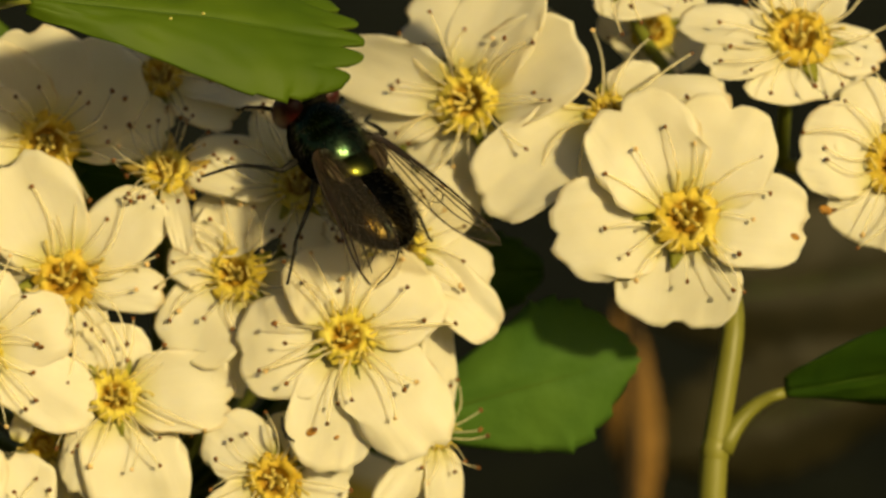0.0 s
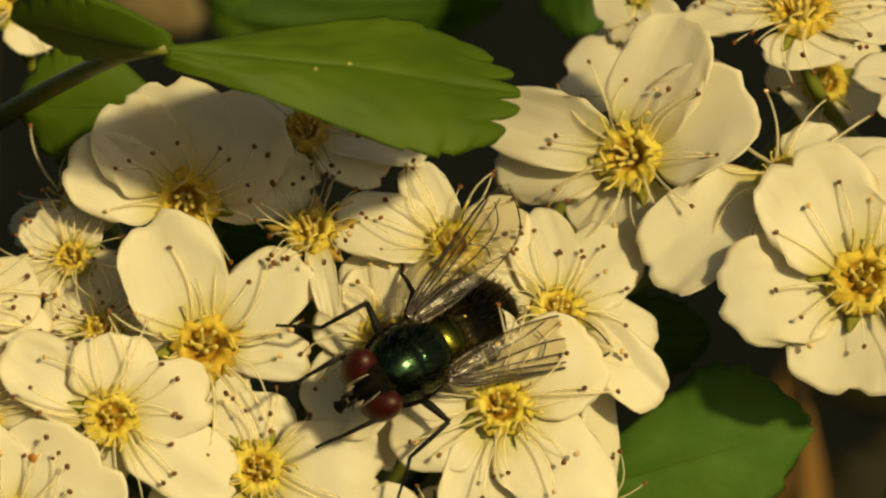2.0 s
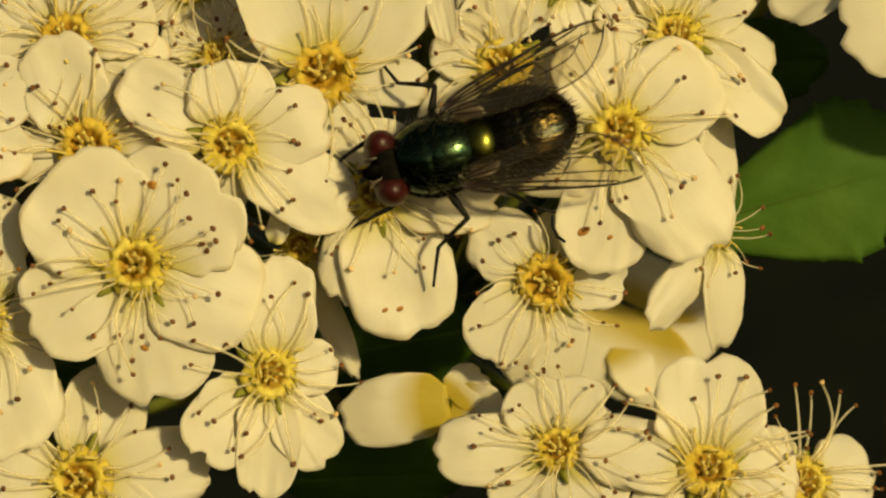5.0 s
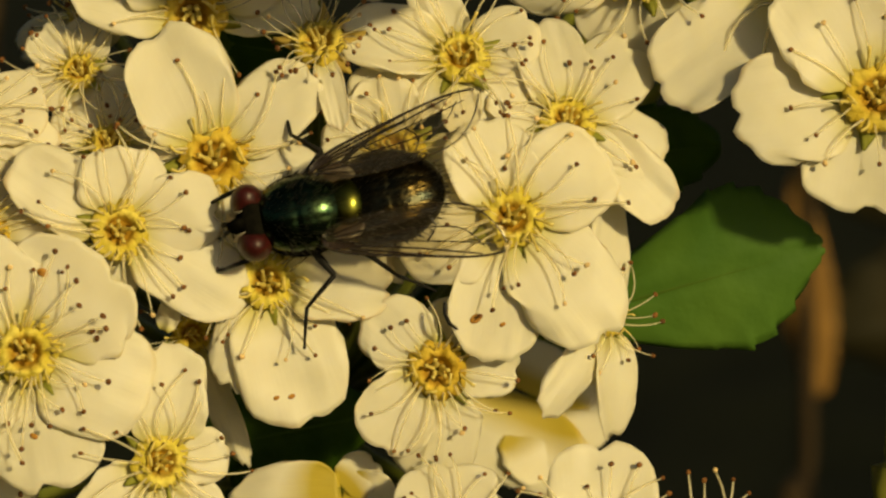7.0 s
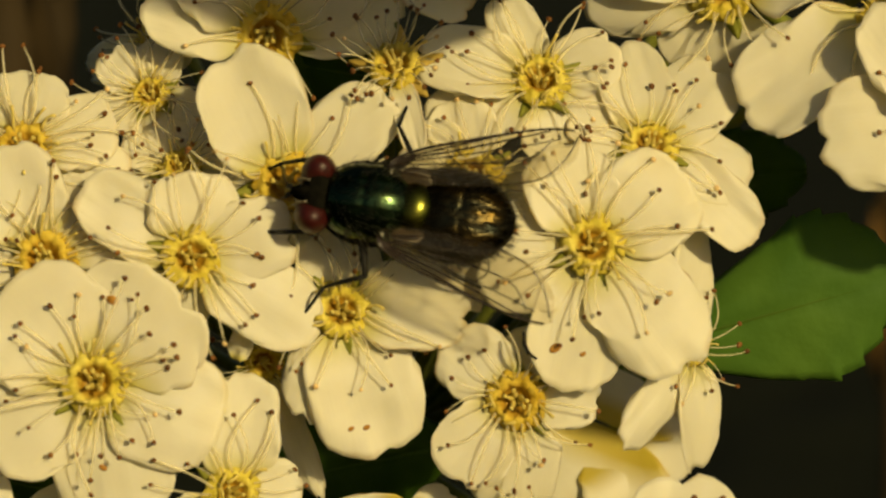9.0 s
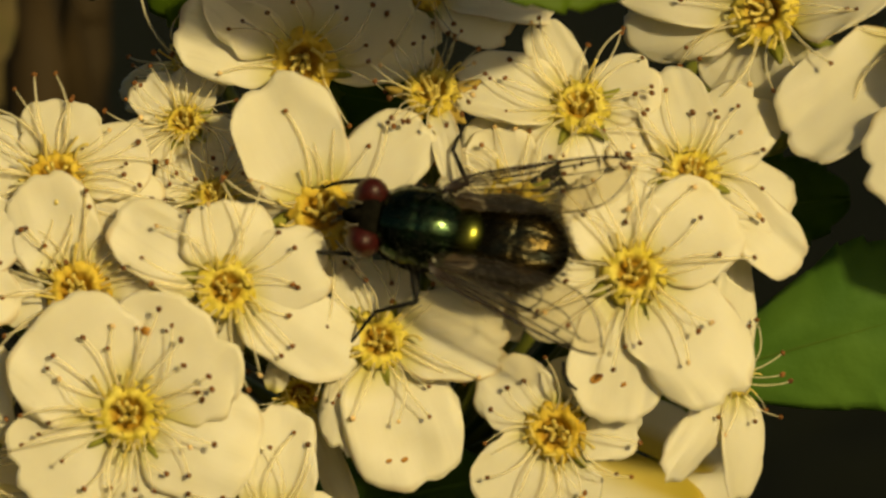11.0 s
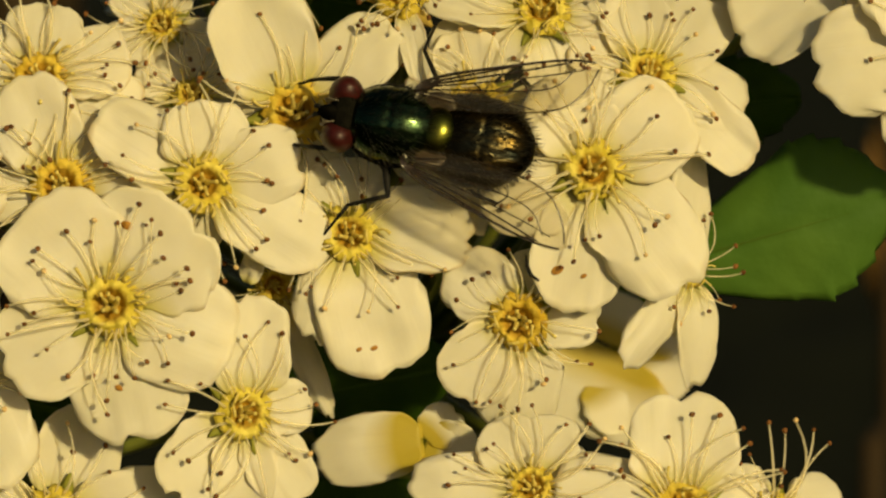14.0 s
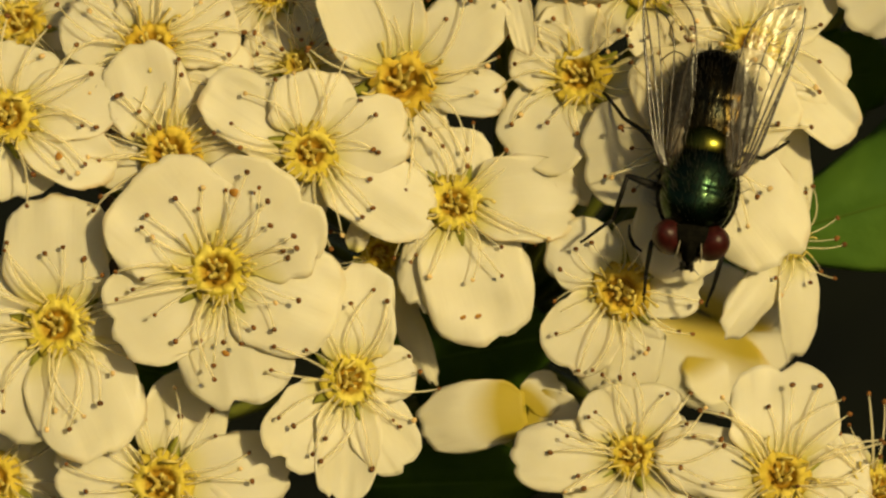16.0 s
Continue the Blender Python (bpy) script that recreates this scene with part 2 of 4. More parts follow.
def wing_material():
    """A clear glossy film, smoky near its root."""
    m, nt, b = surface("wing_membrane", 0.22, 0, 1.0)
    c, f, v = noise_ramp(nt, 900, [(0.3, (0.06, 0.05, 0.036)), (0.7, (0.115, 0.098, 0.07))], 4)
    nt.links.new(c, b.inputs["Base Color"])
    relief(nt, b, f, 0.7, 0.0001)
    tp = nt.nodes.new("ShaderNodeBsdfTransparent")
    tp.inputs[0].default_value = (0.96, 0.94, 0.88, 1)
    mx = nt.nodes.new("ShaderNodeMixShader")
    uv = nt.nodes.new("ShaderNodeUVMap")
    sep = nt.nodes.new("ShaderNodeSeparateXYZ")
    root = nt.nodes.new("ShaderNodeMapRange")
    root.inputs["From Min"].default_value, root.inputs["From Max"].default_value = 0.0, 0.45
    root.inputs["To Min"].default_value, root.inputs["To Max"].default_value = 0.11, 0.07
    nt.links.new(uv.outputs[0], sep.inputs[0])
    nt.links.new(sep.outputs[1], root.inputs["Value"])
    nt.links.new(root.outputs[0], mx.inputs[0])
    nt.links.new(tp.outputs[0], mx.inputs[1])
    nt.links.new(b.outputs[0], mx.inputs[2])
    gloss = nt.nodes.new("ShaderNodeBsdfGlossy")
    gloss.inputs["Roughness"].default_value = 0.28
    gloss.inputs["Color"].default_value = (0.9, 0.9, 0.86, 1)
    crinkle = nt.nodes.new("ShaderNodeBump")
    crinkle.inputs["Strength"].default_value, crinkle.inputs["Distance"].default_value = 0.6, 0.0002
    nt.links.new(f, crinkle.inputs["Height"])
    nt.links.new(crinkle.outputs[0], gloss.inputs["Normal"])
    film = nt.nodes.new("ShaderNodeMixShader")
    film.inputs[0].default_value = 0.012
    nt.links.new(mx.outputs[0], film.inputs[1])
    nt.links.new(gloss.outputs[0], film.inputs[2])
    nt.links.new(film.outputs[0], nt.nodes["Material Output"].inputs[0])
    return m


WING = wing_material()
WING_BASE = plain("wing_scale_brown", (0.02, 0.012, 0.006), (0.06, 0.036, 0.02), 2500, 0.4, 0, 0.5, 0.8, 0.0001)


# ---- helpers of this scene ----
def mesh_from(name, verts, faces, material, uvs=None, smooth=True, rim=0):
    me = bpy.data.meshes.new(name)
    me.from_pydata([tuple(v) for v in verts], [], faces)
    if uvs:
        layer = me.uv_layers.new(name="UVMap")
        for loop in me.loops:
            layer.data[loop.index].uv = uvs[loop.vertex_index]
    if smooth:
        me.polygons.foreach_set("use_smooth", [True] * (len(me.polygons) - rim) + [False] * rim)
    for mt in (material if isinstance(material, (list, tuple)) else [material]):
        me.materials.append(mt)
    me.update()
    return me


def part(name, me, parent, m=None, label=""):
    ob = new(name, me)
    ob.parent = parent
    if m is not None:
        ob.matrix_basis = m
    if label:
        ob["label"] = label
    return ob


def thing(name, m, label, category, group="", kind=""):
    root = new(name)
    root.empty_display_size = 0.001
    root.matrix_basis = m
    return tagged(root, label, category, group, kind)


def spot(x, y, z):
    """A place over the picture plane, in mm."""
    return PLANE @ Vector((x * MM, y * MM, z * MM))


def tube(points, radii, sides=6):
    """Vertices and faces of a closed tapered tube along points."""
    verts, faces = [], []
    pts = [Vector(p) for p in points]
    n = len(pts)
    ref = Vector((0.31, 0.17, 0.93)).normalized()
    for i, p in enumerate(pts):
        d = (pts[min(i + 1, n - 1)] - pts[max(i - 1, 0)]).normalized()
        a = d.cross(ref)
        if a.length < 0.05:
            a = d.cross(Vector((1, 0, 0)))
        a.normalize()
        c = d.cross(a)
        for k in range(sides):
            q = 2 * math.pi * k / sides
            verts.append(p + (a * math.cos(q) + c * math.sin(q)) * radii[i])
    for i in range(n - 1):
        for k in range(sides):
            k2 = (k + 1) % sides
            faces.append((i * sides + k, i * sides + k2, (i + 1) * sides + k2, (i + 1) * sides + k))
    faces.append(tuple(range(sides))[::-1])
    faces.append(tuple((n - 1) * sides + k for k in range(sides)))
    return verts, faces


def bezier(p0, p1, p2, n):
    p0, p1, p2 = Vector(p0), Vector(p1), Vector(p2)
    return [p0 * (1 - s) ** 2 + p1 * 2 * s * (1 - s) + p2 * s * s for s in [i / (n - 1) for i in range(n)]]


def ball(rx, ry, rz, seg=20, rings=12, shape=None):
    """A rounded body; shape(x, y, z) may move its unit points."""
    verts, faces = [(0, 0, 1)], []
    for i in range(1, rings):
        a = math.pi * i / rings
        for k in range(seg):
            q = 2 * math.pi * k / seg
            verts.append((math.sin(a) * math.cos(q), math.sin(a) * math.sin(q), math.cos(a)))
    verts.append((0, 0, -1))
    for k in range(seg):
        faces.append((0, 1 + k, 1 + (k + 1) % seg))
        last = 1 + (rings - 2) * seg
        faces.append((len(verts) - 1, last + (k + 1) % seg, last + k))
    for i in range(rings - 2):
        for k in range(seg):
            k2 = (k + 1) % seg
            faces.append((1 + i * seg + k, 1 + (i + 1) * seg + k, 1 + (i + 1) * seg + k2, 1 + i * seg + k2))
    out = []
    for v in verts:
        if shape:
            v = shape(*v)
        out.append((v[0] * rx, v[1] * ry, v[2] * rz))
    return out, faces


def sheet(rows, thick):
    """A thin closed sheet from a grid of points, with an even thickness across its normals."""
    ni, nj = len(rows), len(rows[0])
    top, bottom, uvs = [], [], []
    for i in range(ni):
        for j in range(nj):
            a = rows[min(i + 1, ni - 1)][j] - rows[max(i - 1, 0)][j]
            b = rows[i][min(j + 1, nj - 1)] - rows[i][max(j - 1, 0)]
            n = b.cross(a)
            n = n.normalized() if n.length > 1e-12 else Vector((0, 0, 1))
            top.append(rows[i][j] + n * thick * 0.5)
            bottom.append(rows[i][j] - n * thick * 0.5)
            uvs.append((j / (nj - 1), i / (ni - 1)))
    k = ni * nj
    faces = []
    for i in range(ni - 1):
        for j in range(nj - 1):
            a, b, c, d = i * nj + j, i * nj + j + 1, (i + 1) * nj + j + 1, (i + 1) * nj + j
            faces.append((a, b, c, d))
            faces.append((k + d, k + c, k + b, k + a))
    rim = [j for j in range(nj)] + [i * nj + nj - 1 for i in range(1, ni)] + \
          [(ni - 1) * nj + j for j in range(nj - 2, -1, -1)] + [i * nj for i in range(ni - 2, 0, -1)]
    for a, b in zip(rim, rim[1:] + rim[:1]):
        faces.append((b, a, k + a, k + b))
    return top + bottom, faces, uvs + uvs


# ---- ground ----
def ground():
    n, size = 80, 40.0
    verts, faces = [], []
    for i in range(n + 1):
        for j in range(n + 1):
            a, b = (i / n * 2 - 1), (j / n * 2 - 1)
            x, y = math.copysign(abs(a) ** 3, a) * size, math.copysign(abs(b) ** 3, b) * size
            verts.append((x, y, 0.03 * noise.noise(Vector((x * 3, y * 3, 0))) - 0.02))
    for i in range(n):
        for j in range(n):
            a = i * (n + 1) + j
            faces.append((a, a + n + 1, a + n + 2, a + 1))
    # shade on the ground comes from the soil colour, nothing casts it
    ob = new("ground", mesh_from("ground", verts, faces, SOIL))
    tagged(ob, "garden soil coloured near black for the shade under the shrub", "ground", kind="structure")


ground()


# ---- flowers ----
def petal_rows(tip, normal, width, rng, ni=18, nj=19):
    """Grid of a rounded petal from its narrow claw at the origin to its scalloped tip (mm)."""
    length = tip.length
    ey = tip.normalized()
    ex = ey.cross(normal).normalized()
    ez = ex.cross(ey).normalized()
    blade = rng.uniform(0.40, 0.50)
    power = rng.uniform(2.0, 2.7)
    notch = rng.choice((0.02, 0.05, 0.08, 0.11))
    if width < 0.55 * length:
        notch *= 0.3
    notch_at = rng.uniform(-0.35, 0.35)
    cup = rng.uniform(-0.04, 0.12)
    droop = rng.uniform(-0.10, 0.03)
    skew = rng.uniform(-0.02, 0.02)
    seed = rng.uniform(0, 99)
    rows = []
    for i in range(ni):
        s = i / (ni - 1)
        g = max(0.42 + 0.2 * s, (1 - 0.97 * (1 - s) ** 3.8) ** 0.5)
        row = []
        for j in range(nj):
            q = j / (nj - 1) * 2 - 1
            q = math.copysign(1 - (1 - abs(q)) ** 1.35, q)
            round_tip = max(0.0, 1 - abs(q) ** power) ** (1 / power)
            x = q * g * width * 0.5 + skew * length * s * s
            y = length * s * (1 - blade + blade * round_tip)
            y -= length * notch * math.exp(-((q - notch_at) / 0.13) ** 2) * s ** 6
            w = noise.noise(Vector((q * 1.3 + seed, s * 2.2, seed)))
            fold = noise.noise(Vector((q * 5.0 + seed, s * 1.2, 7 + seed)))
            z = length * (cup * (q * g) ** 2 + droop * s * s + 0.055 * w * s + 0.034 * fold * s * s + 0.014 * noise.noise(Vector((q * 7 + seed, s * 6, 7))) * s)
            z += 0.03 * length * math.sin(s * 3.1)
            ripple = 0.05 * noise.noise(Vector((q * 2.6 + seed, 3, seed))) + 0.03 * noise.noise(Vector((q * 6 + seed, 9, seed)))
            y += length * ripple * s ** 4
            x += width * 0.05 * q * abs(q) * noise.noise(Vector((s * 4 + seed, q, seed)))
            row.append((ex * x + ey * y + ez * z) * MM)
        rows.append(row)
    return rows


def disc_mesh(seed):
    """The nectar ring round a hollow cup, ten uneven lobes on its rim; radius 1 mm, axis z."""
    prof = [(0.02, -0.34), (0.22, -0.33), (0.36, -0.27), (0.44, -0.14), (0.50, 0.02), (0.58, 0.12), (0.70, 0.15), (0.84, 0.10), (0.97, 0.02), (1.06, -0.10), (0.95, -0.30), (0.5, -0.75), (0.1, -0.9)]
    seg = 60
    verts, faces = [], []
    for r, z in prof:
        for k in range(seg):
            a = 2 * math.pi * k / seg
            d = Vector((math.cos(a) * 2.2 * r + seed * 7, math.sin(a) * 2.2 * r, z * 2))
            bump = noise.noise(d) + 0.6 * noise.noise(d * 3.1) + 0.3 * noise.noise(d * 7.3)
            tooth = math.cos(a * 10 + 1.5 * noise.noise(Vector((math.cos(a), math.sin(a), seed)))) * (0.45 < r < 0.95) * (z > -0.2)
            lobe = 1 + (0.18 * bump - 0.03 * tooth) * (r > 0.4)
            verts.append((r * lobe * math.cos(a) * MM, r * lobe * math.sin(a) * MM, (z + 0.13 * bump * (z > -0.2) + 0.035 * tooth) * MM))
    for i in range(len(prof) - 1):
        for k in range(seg):
            k2 = (k + 1) % seg
            faces.append((i * seg + k, (i + 1) * seg + k, (i + 1) * seg + k2, i * seg + k2)[::-1])
    faces.append(tuple(range(seg)))
    me = mesh_from("nectar_ring", verts, faces, [DISC, DISC_CORE])
    for p in me.polygons:
        if math.hypot(p.center.x, p.center.y) < 0.44 * MM and p.center.z > -0.5 * MM:
            p.material_index = 1
    return me


DISC_MESHES = [disc_mesh(k) for k in range(5)]
_r = random.Random(5)
STAMEN_MESHES = []
for _i in range(14):
    _b = _r.uniform(0.18, 0.42)
    _pts = bezier((0, 0, 0), (0.45, _r.uniform(-.3, .3), _b * 0.75), (1.0, _r.uniform(-.45, .45), _r.uniform(-0.08, 0.16)), 7)
    _v, _f = tube([p * MM for p in _pts], [x * MM for x in (0.028, 0.025, 0.023, 0.021, 0.019, 0.018, 0.016)], 5)
    STAMEN_MESHES.append((mesh_from("filament", _v, _f, FILAMENT), _pts[-1] * MM))
_v, _f = ball(0.125 * MM, 0.105 * MM, 0.095 * MM, 10, 7, lambda x, y, z: (x, y * (1 - 0.35 * math.exp(-(x / 0.25) ** 2) * (z > 0)), z))
ANTHER_MESH, ANTHER_PALE_MESH = mesh_from("anther", _v, _f, ANTHER), mesh_from("anther_pale", _v, _f, ANTHER_PALE)
YOUNG_MESHES = []
for _i in range(4):
    _pts = bezier((0, 0, 0), (_r.uniform(0.1, 0.35), _r.uniform(-.2, .2), 0.45), (_r.uniform(-0.35, 0.55), _r.uniform(-.3, .3), _r.uniform(0.35, 0.6)), 6)
    _v, _f = tube([p * MM for p in _pts], [x * MM for x in (0.05, 0.045, 0.04, 0.036, 0.05, 0.06)], 6)
    YOUNG_MESHES.append(mesh_from("stamen", _v, _f, PISTIL))
PISTIL_MESHES = []
for _i in range(3):
    _pts = bezier((0.16, 0, -0.33), (0.20, 0, 0.1), (0.26 + 0.08 * _i, _r.uniform(-.12, .12), 0.52), 6)
    _v, _f = tube([p * MM for p in _pts], [x * MM for x in (0.13, 0.13, 0.09, 0.065, 0.055, 0.085)], 6)
    PISTIL_MESHES.append(mesh_from("pistil", _v, _f, PISTIL))
_rows = []
for _i in range(5):
    _s = _i / 4
    _h = 0.34 * (1 - _s) ** 0.8 + 0.012
    _rows.append([Vector((0.75 + 0.85 * _s, q * _h, -0.28 + 0.10 * _s - 0.12 * q * q)) * MM for q in (-1, -0.5, 0, 0.5, 1)])
_v, _f, _u = sheet(_rows, 0.06 * MM)
SEPAL_MESH, SEPAL_DRY_MESH = mesh_from("sepal", _v, _f, SEPAL, _u), mesh_from("sepal_dry", _v, _f, SEPAL_DRY, _u)
NODE = Vector((-5.5, -7.5, -22.0))


def spirea_flower(place, disc, lean, petals, stamens, reach, state, seed, specks=(), node=None):
    rng = random.Random(seed)
    nx, ny = lean
    nz = math.sqrt(1 - nx * nx - ny * ny)
    normal = Vector((nx, ny, nz))
    withered = state == "withered"
    label = "withered yellow spirea flower that has shed petals, on a cluster" if withered else \
        "open cream-white spirea flower with yellow centre, on a cluster"
    root = thing("spirea_flower", PLANE @ Matrix.Translation(Vector(place) * MM), label, "flower", "flowers of the shrub")
    turn = normal.to_track_quat("Z", "Y").to_matrix().to_4x4() @ Matrix.Rotation(rng.uniform(0, 6.28), 4, "Z")
    # petals
    grid = []
    for k, (dx, dy, width, lift) in enumerate(petals):
        dz = -(nx * dx + ny * dy) / nz + lift * math.hypot(dx, dy) * 0.5
        tip = Vector((dx, dy, dz))
        across = tip.normalized().cross(normal).normalized()
        flat = math.hypot(across.x, across.y)
        inner = tip.normalized() * min(disc * 0.6, 0.4 * tip.length)
        rows = petal_rows(tip - inner, normal, width * min(1.5, 1 / max(flat, 0.5)), rng)
        base = (inner - normal * (0.20 + 0.09 * k)) * MM
        rows = [[base + p for p in r] for r in rows]
        grid += [q for r in rows[4:] for q in r]
        v, f, u = sheet(rows, 0.035 * MM)
        part("petal", mesh_from("petal", v, f, WITHERED if withered and len(petals) > 1 else PETAL if stamens else PETAL_YOLK, u, rim=2 * (len(rows) + len(rows[0])) - 4), root)
    size = Matrix.Scale(disc, 4)
    if stamens:
        part("nectar_ring", DISC_MESHES[seed % 5], root, turn @ size, "yellow ring with brownish cup")
    for k in range(5):
        part("sepal", SEPAL_DRY_MESH if withered else SEPAL_MESH, root, turn @ Matrix.Rotation(2 * math.pi * (k + rng.uniform(-.1, .1)) / 5, 4, "Z") @ size @ Matrix.Scale(1.2 if withered else 1, 4))
        if stamens:
            part("pistil", PISTIL_MESHES[rng.randrange(3)], root, turn @ Matrix.Rotation(2 * math.pi * (k + rng.uniform(-.2, .2)) / 5, 4, "Z") @ size)
    for dx, dy, across in specks:
        q = min(grid, key=lambda c: (c.x - dx * MM) ** 2 + (c.y - dy * MM) ** 2)
        v, f = ball(across * 0.5 * MM, across * 0.32 * MM, 0.05 * MM, 10, 6)
        part("speck", mesh_from("speck", v, f, SPECK), root, Matrix.Translation(q + normal * 0.04 * MM) @ turn, "small brown blemish")
    # stamens
    for k in range(stamens):
        me, end = STAMEN_MESHES[rng.randrange(14)]
        a = 2 * math.pi * (k + rng.uniform(-.35, .35)) / stamens
        size_k = reach * rng.uniform(0.55, 1.08)
        out = turn.to_3x3() @ Vector((math.cos(a), math.sin(a), 0))
        under = max(petals, key=lambda p: (p[0] * out.x + p[1] * out.y) / math.hypot(p[0], p[1]))
        rise = math.degrees(math.atan(0.5 * max(0, under[3])))
        m = turn @ Matrix.Rotation(a, 4, "Z") @ Matrix.Translation((disc * 0.82 * MM, 0, 0.1 * MM)) @ \
            Matrix.Rotation(-radians(rng.uniform(-4, 9) + rise + (26 if withered else 0)), 4, "Y") @ Matrix.Scale(size_k, 4)
        st = part("stamen", me, root, m)
        st["label"] = "thin pale filament"
        pale = rng.random() < 0.14
        part("anther", ANTHER_PALE_MESH if pale else ANTHER_MESH, st,
             Matrix.Translation(end) @ Euler((rng.uniform(0, 6), rng.uniform(0, 6), rng.uniform(0, 6))).to_matrix().to_4x4() @ Matrix.Scale(1 / size_k * rng.uniform(0.8, 1.1), 4), "dark brown anther")
    # short young stamens, still bent over the ring
    for k in range(9 if stamens > 6 else 0):
        a = 2 * math.pi * (k + rng.uniform(-.4, .4)) / 9
        short = part("stamen", YOUNG_MESHES[rng.randrange(4)], root, turn @ Matrix.Rotation(a, 4, "Z") @ Matrix.Translation((disc * rng.uniform(0.62, 0.9) * MM, 0, 0.08 * MM)) @ Matrix.Scale(disc * rng.uniform(0.8, 1.25), 4))
        short["label"] = "short yellow young stamen"
    # stalk
    here = Vector(place)
    goal = Vector(node) if node else NODE + Vector((rng.uniform(-1, 1), rng.uniform(-1, 1), rng.uniform(-2, 2)))
    away = -normal * max(0.7 * disc, 0.6)
    pts = bezier(away, away - normal * 6 , goal - here, 9)
    v, f = tube([p * MM for p in pts], [0.30 * MM] * 9, 7)
    part("stalk", mesh_from("stalk", v, f, STEM), root, None, "thin green stalk")
    return root


SINGLE_FLOWER = spirea_flower((16.16, 6.06, 2.0), 1.32, (0.02, 0.1), [(-2.89, 4.59, 4.54, 0.3), (2.28, 4.76, 4.54, 0.3), (4.92, -0.2, 3.94, 0.2), (-0.41, -4.34, 5.13, -0.3), (-5.48, -0.62, 4.3, 0.1)], 15, 2.55, "fresh", 11, specks=[(4.34, -0.63, 0.42)], node=(18.0, 4.6, -6.0))
spirea_flower((7.47, 10.92, -1.8), 1.3, (-0.38, 0.12), [(-5.56, 1.87, 3.0, 0), (-5.34, -0.4, 3.0, 0), (2.05, 5.26, 3.46, 0.5), (4.65, 2.01, 4.27, 0.3), (-0.43, -3.4, 4.39, -0.5)], 19, 3.04, "fresh", 12, node=(18.0, 4.6, -6.0))
DROOPING_FLOWER = spirea_flower((13.1, 10.32, 0.3), 0.86, (-0.25, 0.28), [(-5.11, -3.8, 3.74, 0), (4.85, 0.78, 2.53, 0), (2.05, 1.9, 2.41, 0)], 10, 3.65, "fresh", 13, node=(18.0, 4.6, -6.0))
spirea_flower((20.91, 13.55, -0.5), 1.29, (0, 0.45), [(-3.9, -1.19, 2.13, 0.2), (0.45, -2.55, 4.97, -0.4), (-4.81, 0.85, 1.82, 0.3), (3.61, -0.56, 2.18, 0), (0.48, 3.18, 3.64, 0.6)], 19, 2.8, "fresh", 14, node=(21.1, 8.7, -7.0))
spirea_flower((14.21, 16.77, -3), 1.27, (-0.05, 0.6), [(-4.53, -0.12, 1.5, 0.1), (0.35, -2.28, 3.62, -0.3), (3.94, -0.7, 1.93, 0), (1.39, 2.79, 2.89, 0.5), (-2.09, 1.85, 1.93, 0.4)], 27, 2.63, "fresh", 15, node=(21.1, 8.7, -7.0))
spirea_flower((8.02, 17.71, -7), 0.4, (-0.4, 0.3), [(-1.66, -0.84, 1.73, 0.2), (-0.59, -1.91, 1.73, 0), (1.19, -1.43, 1.73, 0), (-0.23, 1.19, 1.49, 0.5)], 3, 0.9, "fresh", 16)
spirea_flower((24.83, 8.33, 0.5), 1.29, (0.05, 0.1), [(-3.98, 0.91, 3.77, 0.2), (-2.27, 2.96, 3.53, 0.3), (-1.37, -3.18, 4.0, 0), (3.4, -1.13, 3.77, 0), (2.5, 3.18, 3.53, 0)], 17, 2.79, "fresh", 17, specks=[(-3.0, -2.04, 0.6)], node=(21.1, 8.7, -7.0))
spirea_flower((2.61, 1.19, 1.6), 1.11, (0.08, 0.12), [(-1.38, 3.67, 3.38, 0.3), (3.42, 2.61, 3.83, 0.3), (3.82, -4.34, 3.94, 0.1), (-0.83, -5.33, 3.65, -0.2), (-4.39, -0.64, 4.39, 0)], 21, 2.98, "fresh", 18, specks=[(-1.27, -3.78, 0.51), (-0.31, -3.93, 0.26)])
spirea_flower((-1.89, 3.72, 0), 1.07, (-0.15, 0.2), [(-2.5, 1.37, 2.84, 0.3), (-0.46, 2.96, 2.6, 0.3), (-2.16, -3.41, 3.66, 0.2), (0.46, -4.9, 2.72, -0.2), (3.41, -2.05, 4.02, 0)], 21, 2.36, "fresh", 19)
spirea_flower((-8.69, 3.44, 0.4), 1.29, (0.05, 0.12), [(-2.17, 4.83, 3.9, 0.5), (3.76, 3.28, 2.95, 0.4), (4.05, -0.43, 1.93, 0.1), (0.47, -2.35, 2.95, -0.3), (-2.44, -1.07, 2.49, -0.4)], 21, 3.0, "fresh", 20)
spirea_flower((-6.65, -1.24, 0.6), 1.03, (0.1, 0.15), [(4.89, 0.35, 3.34, 0.2), (1.63, -5.26, 4.26, -0.1), (-1.32, -4.17, 2.65, -0.1), (-0.13, 3.04, 3.22, 0.2), (-2.98, 0.2, 2.53, -0.6)], 19, 2.78, "fresh", 21, specks=[(0.42, -4.37, 0.26), (0.89, -4.5, 0.3)])
spirea_flower((-12.12, 0.69, 1.8), 1.06, (0.2, 0.05), [(4.76, -2.79, 3.09, 0.2), (3.78, 1.21, 2.97, 0.4), (0.24, 3.12, 3.43, 0.5), (-3.93, 2.56, 2.86, 0.1), (-1.11, -2.82, 2.74, -0.6)], 21, 2.76, "fresh", 22)
